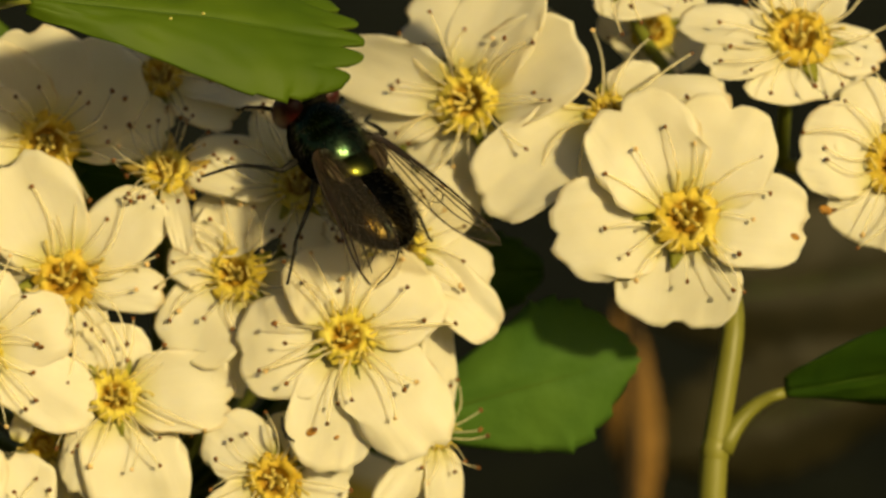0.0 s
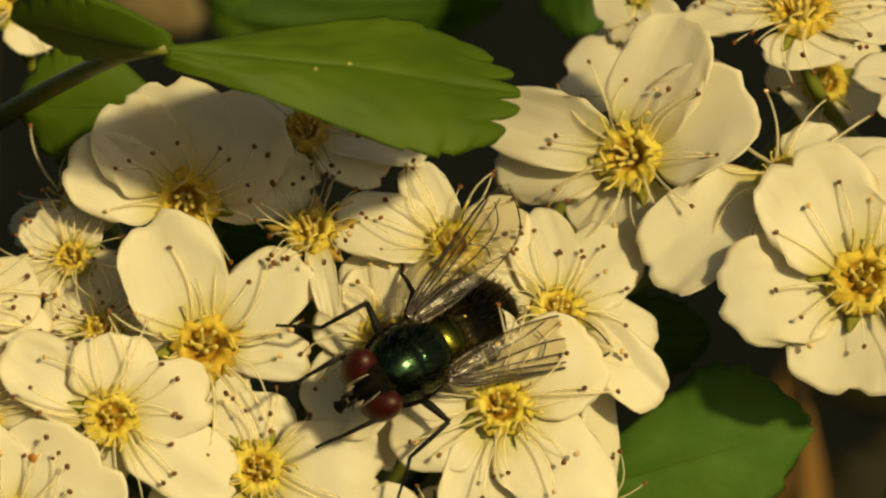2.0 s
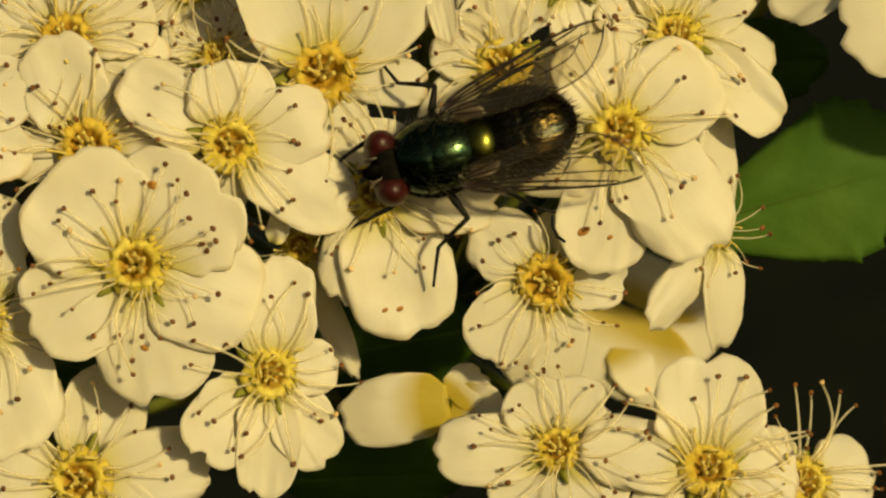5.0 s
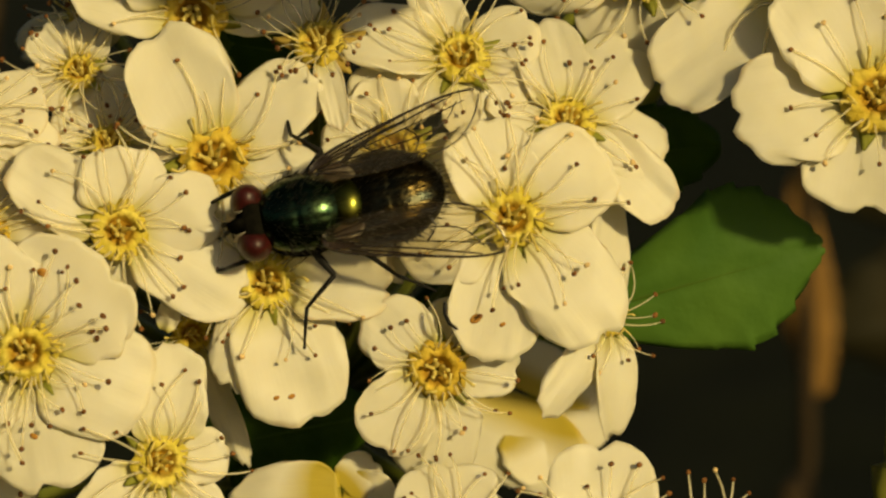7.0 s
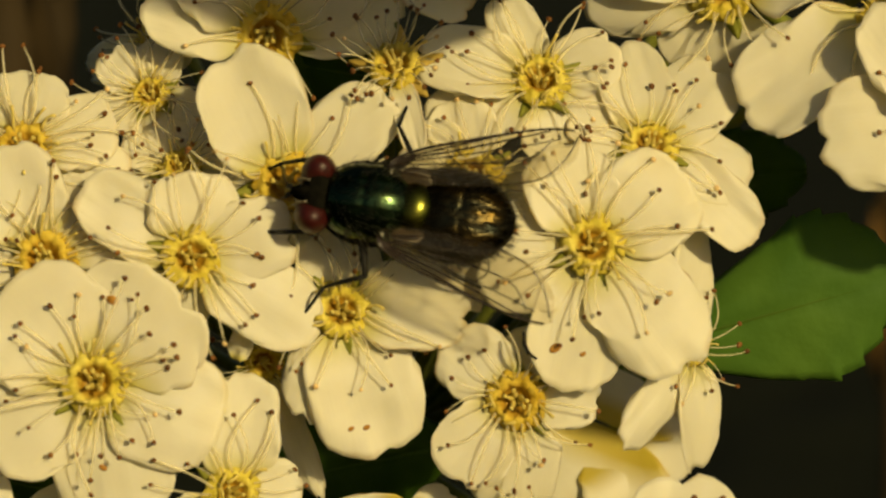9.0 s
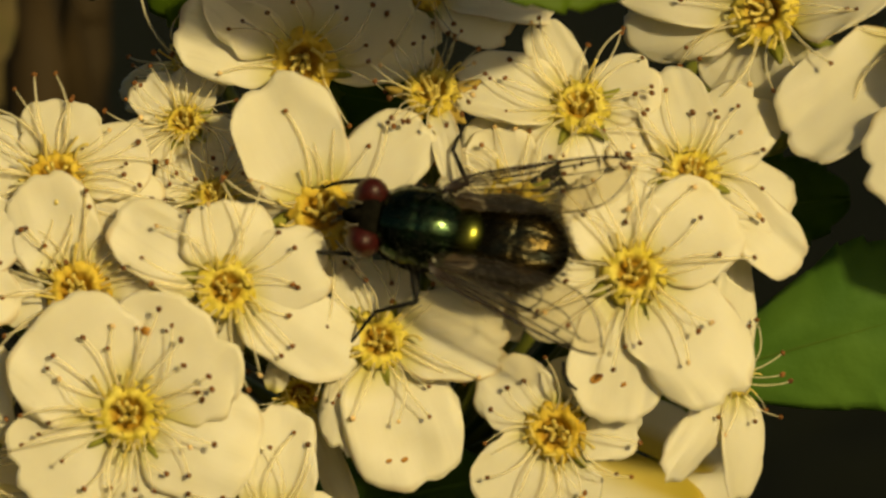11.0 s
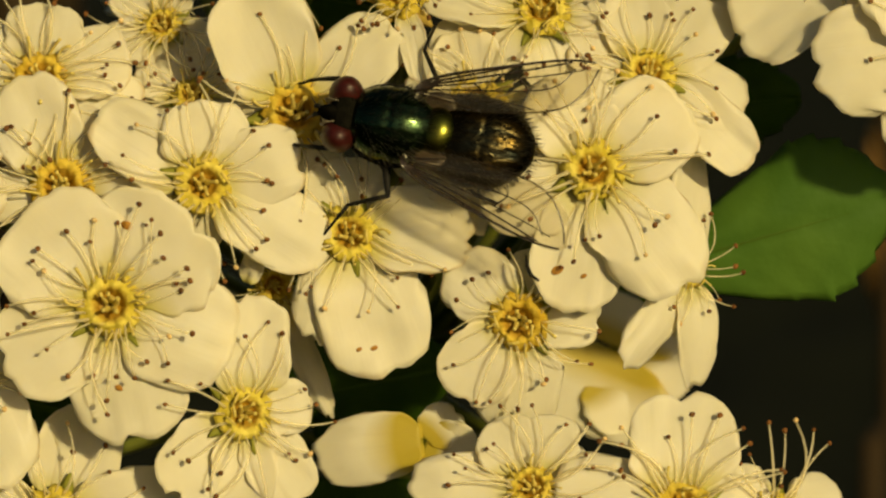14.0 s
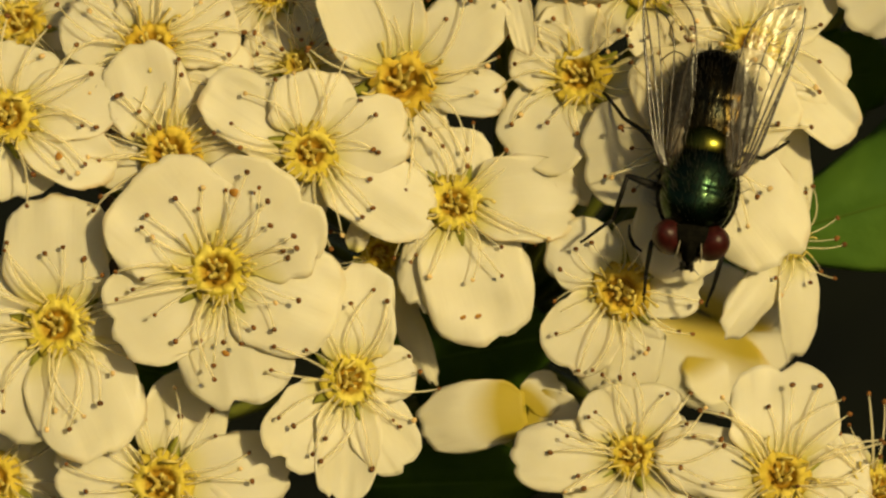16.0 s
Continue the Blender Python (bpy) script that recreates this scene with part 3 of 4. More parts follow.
spirea_flower((-15.6, -3.86, 2.6), 1.18, (0, 0.05), [(-3.19, 3.54, 5.12, 0.3), (2.94, 3.63, 5.46, 0.3), (4.61, -1.79, 4.43, 0.1), (-3.95, -2.6, 4.21, 0.1), (1.04, -5.16, 4.66, -0.1)], 30, 2.75, "fresh", 23, specks=[(0.76, 2.95, 0.51), (0.33, -3.23, 0.34)])
spirea_flower((-17.61, 0.66, 1.2), 1.11, (-0.05, 0.25), [(-1.61, 4.2, 3.33, 0.6), (0.96, 3.15, 2.64, 0.4), (3.49, 2.4, 2.98, 0.3), (4.28, -0.41, 2.64, 0), (-2.95, -0.45, 2.18, 0)], 27, 2.77, "fresh", 24)
spirea_flower((-18.56, 4.8, -0.2), 1.08, (0, 0.4), [(3.42, 1.14, 2.84, 0.2), (0.23, 2.97, 3.08, 0.6), (-3.42, 1.37, 3.08, 0.2), (3.88, -0.91, 2.61, 0), (-2.73, -1.37, 2.61, 0)], 30, 2.8, "fresh", 25)
spirea_flower((-23.81, 2.04, 1.4), 1.07, (0.1, 0.25), [(4.09, -2.22, 2.64, 0.1), (4.36, 1.0, 2.86, 0.3), (0.72, 2.83, 3.09, 0.4), (-3.33, -0.02, 3.21, 0), (0.7, -3.04, 2.98, -0.3)], 24, 2.77, "fresh", 26, specks=[(1.99, -1.48, 0.43)])
spirea_flower((-21.95, -6.0, 1.2), 1.17, (0.05, 0.1), [(0.12, 4.99, 4.13, 0.3), (2.14, -5.03, 4.47, 0), (-1.88, -4.34, 3.79, 0), (2.49, 0.33, 2.87, -0.3), (-3.55, 1.4, 3.44, 0.2)], 27, 2.77, "fresh", 27)
spirea_flower((-17.93, -12.09, 0.8), 1.18, (0, 0.1), [(-4.18, 0.72, 2.76, 0), (4.95, 0.69, 3.1, 0), (1.27, 4.16, 3.45, -0.4), (2.45, -3.11, 3.68, 0), (-2.14, -3.16, 3.68, 0)], 24, 2.57, "fresh", 28)
spirea_flower((-10.59, -8.02, 1.4), 1.02, (0.3, 0.0), [(0.45, 4.48, 2.98, 0.3), (2.57, 0.36, 2.18, 0.1), (2.2, -3.46, 2.47, 0), (-0.23, -4.77, 2.47, 0), (-2.68, -3.05, 3.09, 0.1)], 21, 2.56, "fresh", 29)
spirea_flower((-0.22, -4.57, 0.6), 1.07, (-0.05, -0.1), [(-2.55, 2.31, 2.88, 0.1), (-2.48, -2.85, 2.99, 0.1), (-0.24, -4.32, 3.5, -0.1), (3.07, 0.03, 2.3, 0.1), (1.29, 2.39, 2.65, -0.5)], 19, 2.36, "fresh", 30)
spirea_flower((6.44, -2.73, -0.6), 0.6, (0.62, -0.1), [(-2.3, -3.68, 1.64, 0.1), (0.3, -4.55, 1.6, 0.1), (0.33, 5.38, 1.55, -0.2)], 15, 1.95, "fresh", 31)
spirea_flower((4.76, 4.93, -0.2), 0.99, (0.1, 0.45), [(-1.06, 4.08, 2.84, 0.3), (2.77, 2.98, 3.06, 0.4), (3.84, -1.1, 2.63, 0), (4.01, -3.51, 2.3, -0.2), (-2.95, 1.39, 2.19, 0.2)], 21, 2.58, "fresh", 32)
spirea_flower((0.69, 7.37, -0.6), 1.04, (0, 0.4), [(-4.64, 1.04, 2.63, 0.2), (-4.13, -2.19, 3.07, -0.2), (1.44, -2.65, 3.51, -0.4), (2.9, 1.36, 2.52, 0.2), (-1.55, 3.35, 1.97, 0.5)], 23, 2.59, "fresh", 33)
spirea_flower((-4.72, 7.95, -0.4), 0.95, (-0.1, 0.5), [(0.87, -3.42, 1.09, -0.1)], 25, 1.62, "withered", 34)
spirea_flower((-9.58, 9.06, -1.6), 1.19, (0, -0.2), [(-4.62, 1.43, 3.23, 0.2), (-2.85, 3.62, 3.46, 0.3), (-0.35, 4.56, 4.38, 0.4), (3.38, 3.32, 4.15, 0.3), (5.21, 0.81, 2.77, 0)], 17, 2.17, "fresh", 35)
spirea_flower((-5.0, 11.88, -2.2), 0.87, (0, 0.4), [(3.23, -1.62, 2.28, 0), (4.85, -0.92, 1.91, 0), (-1.39, 2.08, 2.88, 0.3), (1.84, 2.08, 2.88, 0.4)], 17, 1.96, "fresh", 36)
spirea_flower((-14.03, 8.82, -4.0), 0.88, (-0.72, -0.3), [(-3.18, -0.87, 1.68, 0.1), (-1.79, -2.49, 2.02, 0.1), (-0.06, -3.28, 2.02, 0.1), (0.72, -1.18, 1.79, 0)], 14, 2.9, "fresh", 37)
spirea_flower((-12.76, 4.14, -1.2), 0.78, (0, 0.6), [(1.61, 1.83, 2.62, 0.4), (-1.61, 1.61, 2.62, 0.4), (2.07, -0.69, 2.39, 0), (-1.83, -0.92, 2.39, 0)], 25, 2.17, "fresh", 38)
spirea_flower((-9.66, -3.21, -1.6), 0.74, (0.25, -0.2), [(2.2, -5.28, 1.17, 0), (1.52, -2.49, 1.87, 0.1), (0.37, -2.72, 1.63, -0.1)], 13, 1.52, "fresh", 39)
spirea_flower((0.25, -10.8, 1.6), 0.89, (-0.1, 0.35), [(-0.34, 2.84, 3.89, 0.4), (-4.69, -0.06, 2.7, 0.1), (2.36, 0.79, 2.52, 0.2), (-0.84, -2.66, 4.35, -0.2), (2.37, -1.95, 2.98, 0)], 23, 2.55, "fresh", 40)
spirea_flower((5.95, -11.52, 2), 1.06, (0.05, 0.35), [(-0.01, 4.37, 4.22, 0.5), (-4.73, 1.21, 2.74, 0.2), (3.44, -0.26, 2.85, 0), (1.8, -2.87, 3.42, 0), (-1.94, -2.88, 3.65, 0)], 23, 2.97, "fresh", 41)
spirea_flower((9.64, -12.05, 1), 0.96, (0.25, 0.35), [(-2.27, 1.36, 2.59, 0.2), (2.71, 0.68, 2.82, 0.2), (0.0, -3.17, 3.29, 0)], 23, 3.2, "fresh", 42)
spirea_flower((8.6, 14.22, -7), 0.9, (-0.1, 0.3), [(-3.57, 0.71, 3.21, 0.1), (-1.43, 2.62, 3.45, 0.2), (2.14, 1.66, 3.45, 0.2), (3.57, -1.43, 3.71, 0)], 4, 2.02, "fresh", 43)
spirea_flower((15.59, 14.25, -7), 0.9, (0.1, 0.3), [(-1.43, -0.95, 3.71, 0), (1.66, -1.43, 3.95, 0), (1.43, 2.37, 2.96, 0), (-1.66, 1.43, 2.96, 0)], 6, 2.02, "fresh", 44)
spirea_flower((-17.17, 18.12, -12), 1.04, (0.2, 0.3), [(2.2, 0.98, 3.3, 0.1), (1.72, -1.96, 3.3, 0), (-2.45, 0.0, 3.82, 0), (0.0, 3.18, 3.56, 0.1)], 17, 2.54, "fresh", 45)
spirea_flower((-23.96, 5.76, -2.8), 0.92, (0, 0.3), [(-3.24, 0.93, 2.89, 0.2), (-0.47, 3.01, 2.89, 0.3), (3.01, 0.7, 2.89, 0.1), (2.09, -2.55, 2.89, 0), (-2.09, -2.55, 2.89, 0)], 17, 2.41, "fresh", 46)
spirea_flower((-24.73, -12.14, -1.2), 1.04, (0.1, 0.1), [(-3.21, 0.92, 3.1, 0.2), (0.23, 3.45, 3.1, 0.2), (3.21, 0.46, 2.86, 0.1), (1.83, -2.99, 3.1, 0), (-2.07, -2.76, 3.1, 0)], 17, 2.6, "fresh", 47)
spirea_flower((-14.05, 6.9, -2.4), 0.74, (-0.1, 0.4), [(-1.74, 1.62, 1.93, 0.3), (-2.43, -1.04, 1.93, 0.1), (0.47, 2.19, 1.93, 0.4), (1.85, -0.92, 1.93, 0), (0.0, -2.19, 1.93, 0)], 27, 2.18, "fresh", 48)
spirea_flower((-3.89, -9.22, -1.7), 0.09, (-0.1, 0.2), [(-4.41, -0.67, 2.62, 0), (1.27, 1.2, 1.75, 0.1), (1.84, -0.69, 2.22, 0.1)], 0, 1.98, "fresh", 49)
spirea_flower((3.85, -6.19, -15), 0.09, (0.05, 0.1), [(0.99, 2.11, 4.72, 0), (-1.48, -3.5, 5.72, 0), (2.15, -2.46, 5.72, 0)], 0, 2.04, "fresh", 50)


def fallen_petal(place, lean, length, width, seed, label):
    """A small crumpled petal caught between the flowers."""
    rng = random.Random(seed)
    rows = petal_rows(Vector((0.3, 1, 0.1)).normalized() * length, Vector(lean).normalized(), width, rng)
    rows = [[p + Vector((0, 0, 0.22 * MM * noise.noise(p / MM * 2.4))) for p in r] for r in rows]
    v, f, u = sheet(rows, 0.035 * MM)
    ob = new("fallen_petal", mesh_from("fallen_petal", v, f, PETAL, u, rim=2 * (len(rows) + len(rows[0])) - 4))
    ob.matrix_basis = PLANE @ Matrix.Translation(Vector(place) * MM)
    tagged(ob, label, "petal")


fallen_petal((-10.54, -3.11, 0.5), (-0.5, -0.2, 0.8), 1.3, 1.0, 71, "small crumpled cream petal caught between the flowers")


# ---- stems and leaves ----
def stem(name, label, category, points, radii, material, joints=(), sides=12):
    """A shoot with swollen joints; points in the plane's space (mm)."""
    base = PLANE @ (Vector(points[-1]) * MM)
    root = thing(name, Matrix.Translation(base), label, category)
    pts = [PLANE @ (Vector(p) * MM) - base for p in points]
    fine, rad = [], []
    for i in range(len(pts) - 1):
        a, b, c, d = pts[max(i - 1, 0)], pts[i], pts[i + 1], pts[min(i + 2, len(pts) - 1)]
        for k in range(6):
            s = k / 6
            fine.append(0.5 * (2 * b + (c - a) * s + (2 * a - 5 * b + 4 * c - d) * s * s + (3 * b - a - 3 * c + d) * s ** 3))
            rad.append((radii[i] * (1 - s) + radii[i + 1] * s) * MM)
    fine.append(pts[-1])
    rad.append(radii[-1] * MM)
    v, f = tube(fine, rad, sides)
    part("shoot", mesh_from("shoot", v, f, material), root)
    for i in joints:
        r = radii[i] * MM
        v, f = ball(r * 1.12, r * 1.12, r * 1.6, 12, 8)
        part("joint", mesh_from("joint", v, f, material), root, Matrix.Translation(pts[i]), "slightly swollen joint")
    return root


def down_to_ground(x, y, z):
    """A point of the plane's space (mm) under the given one, on the soil."""
    p = spot(x, y, z)
    q = PLANE.inverted() @ Vector((p.x + 0.02, p.y + 0.03, -0.03))
    return q / MM


stem("cluster_stem", "green spirea twig that carries the flower cluster", "stem",
     [NODE + Vector((0, 1.5, 1)), NODE, NODE + Vector((0, -14, -6)), NODE + Vector((2, -60, -30)), down_to_ground(-4, -100, -70)], [0.4, 0.7, 0.7, 1.0, 1.8], STEM, (1,))


def spirea_leaf(place, along, across, length, width, label, material=LEAF, teeth=5, curl=0.1, name="spirea_leaf", stalk=None, start=0.35, full=0.0, bite=0.3, seed=1, pale=(), lobes=0, stalk_material=None, taper=0.0):
    """A toothed wedge-shaped leaf: place is its base; along and across span it (plane's space, mm)."""
    rng = random.Random(seed)
    ey = Vector(along).normalized()
    ez = Vector(across).cross(ey).normalized()
    ex = ey.cross(ez).normalized()
    if ez.z < 0:
        ez = -ez
    root = thing(name, PLANE @ Matrix.Translation(Vector(place) * MM), label, "leaf", "leaves of the shrub")
    ni, nj = 48, 49 if lobes else 17
    rows = []
    for i in range(ni):
        s = i / (ni - 1)
        if full:
            g = 0.05 + 0.95 * (s / 0.68) ** (1.15 - 0.3 * full) if s < 0.68 else math.sqrt(1 - (0.45 if lobes else 0.80) * ((s - 0.68) / 0.32) ** 2)
        else:
            g = math.sin(math.pi * min(0.985, 0.03 + 0.97 * s) ** 1.25) ** 0.62
        saw = 0.0
        if s > start:
            ph = (s - start) / (1 - start) * teeth
            saw = (bite if full else 0.13) * ((ph % 1.0) - 0.35)
        row = []
        for j in range(nj):
            q = j / (nj - 1) * 2 - 1
            out = max(0, (abs(q) - 0.62) / 0.38)
            x = q * max(0.04, g) * (1 + saw * out) * width / 2
            if q < 0:
                x *= 1 + taper * (0.6 - 1.6 * s * s)
            y = length * s + saw * length * 0.22 * out
            if lobes:
                d = abs((q * lobes / 2 + 0.5 * (lobes % 2)) % 1.0 - 0.5) * 2
                y += length * (0.10 * (0.6 - d ** 3) - 0.10 * q * q) * max(0, (s - 0.72) / 0.28) ** 1.5
            elif full:
                y += length * (-0.10 * q * q * s ** 4 + 0.45 * bite * (abs((q * 2.5 + 0.5) % 1.0 - 0.5) - 0.25) * max(0, (s - 0.75) / 0.25) ** 2)
            rib = 0.012 * length * (1 - math.exp(-abs(q) / 0.06))
            side = 0.0015 * length * math.sin((s * 7 - abs(q) * 1.6) * 2 * math.pi)
            z = rib + side * abs(q) ** 0.5 - curl * length * (s - 0.45) ** 2 - 0.10 * width * q * q + 0.03 * length * noise.noise(Vector((q + seed, s * 2, seed))) + 0.006 * length * noise.noise(Vector((q * 4 + seed, s * 9, seed)))
            row.append((ex * x + ey * y + ez * z) * MM)
        rows.append(row)
    v, f, u = sheet(rows, 0.16 * MM)
    part("blade", mesh_from("blade", v, f, material, u, rim=2 * (ni + nj) - 4), root)
    mid = [rows[i][nj // 2] + ez * 0.02 * MM for i in range(0, ni, 3)]
    v, f = tube(mid, [(0.16 - 0.12 * i / len(mid)) * MM for i in range(len(mid))], 6)
    part("midrib", mesh_from("midrib", v, f, VEIN), root, None, "paler midrib")
    for q, i in pale:
        v, f = ball(0.08 * MM, 0.06 * MM, 0.05 * MM, 8, 6)
        part("pollen_grain", mesh_from("pollen_grain", v, f, PETAL), root, Matrix.Translation(rows[i][q] + ez * 0.1 * MM), "tiny pale pollen grain")
    if stalk is not None:
        pts = bezier((0, 0, 0), -ey * length * 0.15, Vector(stalk) - Vector(place), 7)
        v, f = tube([p * MM for p in pts], [(0.22 + 0.04 * i) * MM for i in range(7)], 8)
        # stalks of leaves other than LEAF get the shade-darkened green by default
        part("leaf_stalk", mesh_from("leaf_stalk", v, f, stalk_material or (LEAF_SHADED if material != LEAF else STEM)), root)
    return root


def fibre(points):
    """A short dark bent tube on a petal."""
    base = Vector(points[0])
    v, f = tube([(Vector(p) - base) * MM for p in points], [0.05 * MM, 0.08 * MM, 0.08 * MM, 0.05 * MM], 6)
    ob = new("fibre", mesh_from("fibre", v, f, FLY_BLACK))
    ob.matrix_basis = PLANE @ Matrix.Translation(base * MM)
    tagged(ob, "short black bent line on a petal", "fibre")


spirea_leaf((-9.62, 13.91, 9.6), (12.16, -0.96, -4.2), (0.1, 0.85, -0.62), 12.9, 6.13, "green toothed spirea leaf held over the flowers", LEAF, stalk=(-18.53, 12.54, -12), seed=3, start=0.7, teeth=3, full=1, bite=0.12, lobes=5, pale=((20, 20), (25, 25)))
spirea_leaf((-9.55, 13.83, 9.6), (-5.79, 1.09, -1.0), (0, 0.42, 0.9), 5.98, 4.4, "small green spirea leaf beside a larger one", LEAF, seed=8)
BROAD_LEAF = spirea_leaf((4.55, -2.79, -5.0), (10.19, 2.89, 1.8), (0, 1, 0.1), 10.74, 6.5, "broad green toothed spirea leaf behind the flower cluster", LEAF_MATURE, stalk=NODE, seed=4, start=0.55, teeth=4, full=0.8, bite=0.1, taper=0.42)
spirea_leaf((20.75, -0.95, -3), (11.0, 2.3, 5.0), (0, 0.75, 0.66), 12.5, 4.6, "shaded dark green leaf on the side stem", LEAF_SHADED, stalk=(18.2, -3.4, -3.2), seed=5, stalk_material=STEM_YELLOW)
spirea_leaf((6.67, 28.22, -42), (0.17, -9.05, 4), (1, 0, 0.2), 9.9, 4.94, "green leaf coloured dark for shade, deep in the shrub", LEAF_SHADED, stalk=(6.26, 33.48, -52), seed=6)
spirea_leaf((-9.66, 20.54, -45), (13.07, 1.03, -4), (0, 1, 0.3), 13.71, 4.08, "green leaf coloured dim for shade, behind the flowers", LEAF_SHADED, stalk=(-17.5, 35.31, -63), seed=7)
spirea_leaf((-10.16, 30.53, -75), (-0.43, -9.21, 0), (1, 0, 0.1), 9.22, 4.94, "light green leaf further back", LEAF, stalk=(-11.32, 34.81, -60), seed=9)
spirea_leaf((-11.1, 12.95, -5), (-5.45, 0.05, -1), (0, 1, 0.2), 5.54, 4.94, "green leaf below the shaded flowers", LEAF, stalk=(-8.16, 9.91, -14), seed=10)
spirea_leaf((-4.73, 7.51, -6), (-4.33, 0.73, -1), (0, 1, 0.2), 4.5, 3.44, "green leaf in a gap between the flowers", LEAF_SHADED, stalk=NODE, seed=11)
spirea_leaf((4.83, 3.59, -8), (6.24, 0.52, 0), (0, 1, 0.2), 6.26, 3.65, "dark green leaf in the shade of the flowers", LEAF_SHADED, stalk=NODE, seed=12)
spirea_leaf((-2.56, -6.68, -11), (-7.18, -1.39, 1), (0, 1, 0.1), 7.38, 4.94, "dark green toothed leaf shaded by the cluster", LEAF_SHADED, stalk=NODE, seed=13)
spirea_leaf((-20.5, -7.67, -5), (4.97, -1.1, 0), (0, 1, 0.2), 5.09, 2.58, "green leaf under the cluster", LEAF_SHADED, stalk=NODE, seed=14)
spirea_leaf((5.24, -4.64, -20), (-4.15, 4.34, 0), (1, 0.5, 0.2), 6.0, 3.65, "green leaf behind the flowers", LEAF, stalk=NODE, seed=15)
spirea_leaf((-11.47, -13.11, -12), (8.01, 0.35, 1), (0, 1, 0.3), 8.08, 3.65, "leaf coloured dark for shade, low in the shrub", LEAF_SHADED, stalk=NODE, seed=16)
spirea_leaf((-24.05, 32.83, -110), (8.78, -6.52, 0), (0.5, 0.6, 0.1), 10.94, 4.94, "dry tan leaf lying deep in the shrub", DRY_LEAF, stalk=(-41.49, 33.62, -80), seed=21)
spirea_leaf((-9.63, 7.48, -7), (3.83, 0.92, 0), (0, 1, 0.2), 3.94, 3.22, "green leaf between the flower stalks", LEAF, stalk=NODE, seed=17)
# two leaves added in mid-air to fill the dim olive background
spirea_leaf((26.64, 4.97, -150), (29.65, 3.43, -5), (0, 1, 0.2), 30.26, 13.48, "near-black olive leaf added as dim backdrop behind the shrub", BACKDROP_LEAF, seed=31)
spirea_leaf((51.02, 0.71, -150), (-23.42, -7.25, 0), (0, 1, 0.3), 24.52, 10.62, "second near-black olive leaf added as dim backdrop", BACKDROP_LEAF, seed=32)
fibre([(0.06, -1.99, 2.3), (0.08, -2.44, 2.3), (0.25, -2.8, 2.3), (0.55, -3.01, 2.3)])
stem("flower_stem", "stout yellow-green stem under a single flower", "stem", [(18.0, 4.6, -6.0), (18.7, 2.19, -3.8), (17.9, -3.42, -3.4), (17.75, -8.1, -3.7), (17.6, -11.15, -4.0), (22.91, -38.1, -8), (27.91, -88.1, -20), down_to_ground(27.91, -98.1, -30)], [0.32, 0.46, 0.56, 0.62, 0.65, 0.75, 1.0, 1.6], STEM_YELLOW, (2,))
stem("old_twig", "thin brown woody twig deep in the shrub", "twig", [(23.23, 9.19, -130), (25.12, 5.06, -130), (24.97, -1.98, -130), (25.05, -14.4, -130), (25.05, -74.4, -140), down_to_ground(25.05, -84.4, -150)], [0.3, 0.4, 0.5, 0.6, 1.2, 2.5], WOOD, (1, 2))
spirea_leaf((24.2, 5.3, -131), (1.5, -15.2, 2), (1, 0, 0.3), 15.4, 3.7, "curled dry brown leaf hanging from an old twig", BROWN_LEAF, seed=33, curl=0.25)
stem("woody_stem", "dark brown woody stem of the shrub, in shade", "stem", [(-23.8, 26.0, -60), (-24.1, 19.6, -60), (-24.2, 15.3, -60), (-24.3, 9.0, -61), (-24.6, -40.0, -64), down_to_ground(-24.6, -80.0, -70)], [1.0, 1.15, 1.3, 1.3, 1.6, 2.6], BARK, (1,))
spirea_leaf((-39.5, 23.0, -110), (8.0, -10.0, 0), (0.8, 0.6, 0.1), 13.0, 9.0, "brown dry leaf behind the shrub stems", DRY_DIM, stalk=(-41.49, 33.62, -80), seed=34)
stem("shrub_shoot", "brown woody shoot deep in the shrub", "stem", [(11.87, 33.05, -50), (6.26, 33.48, -52), (-11.32, 34.81, -60), (-17.5, 35.31, -63), (-41.49, 33.62, -80), (-72.94, 18.73, -100), down_to_ground(-72.94, -51.269999999999996, -120)], [0.5, 0.6, 0.8, 0.9, 1.1, 1.4, 2.4], WOOD, (1, 3))


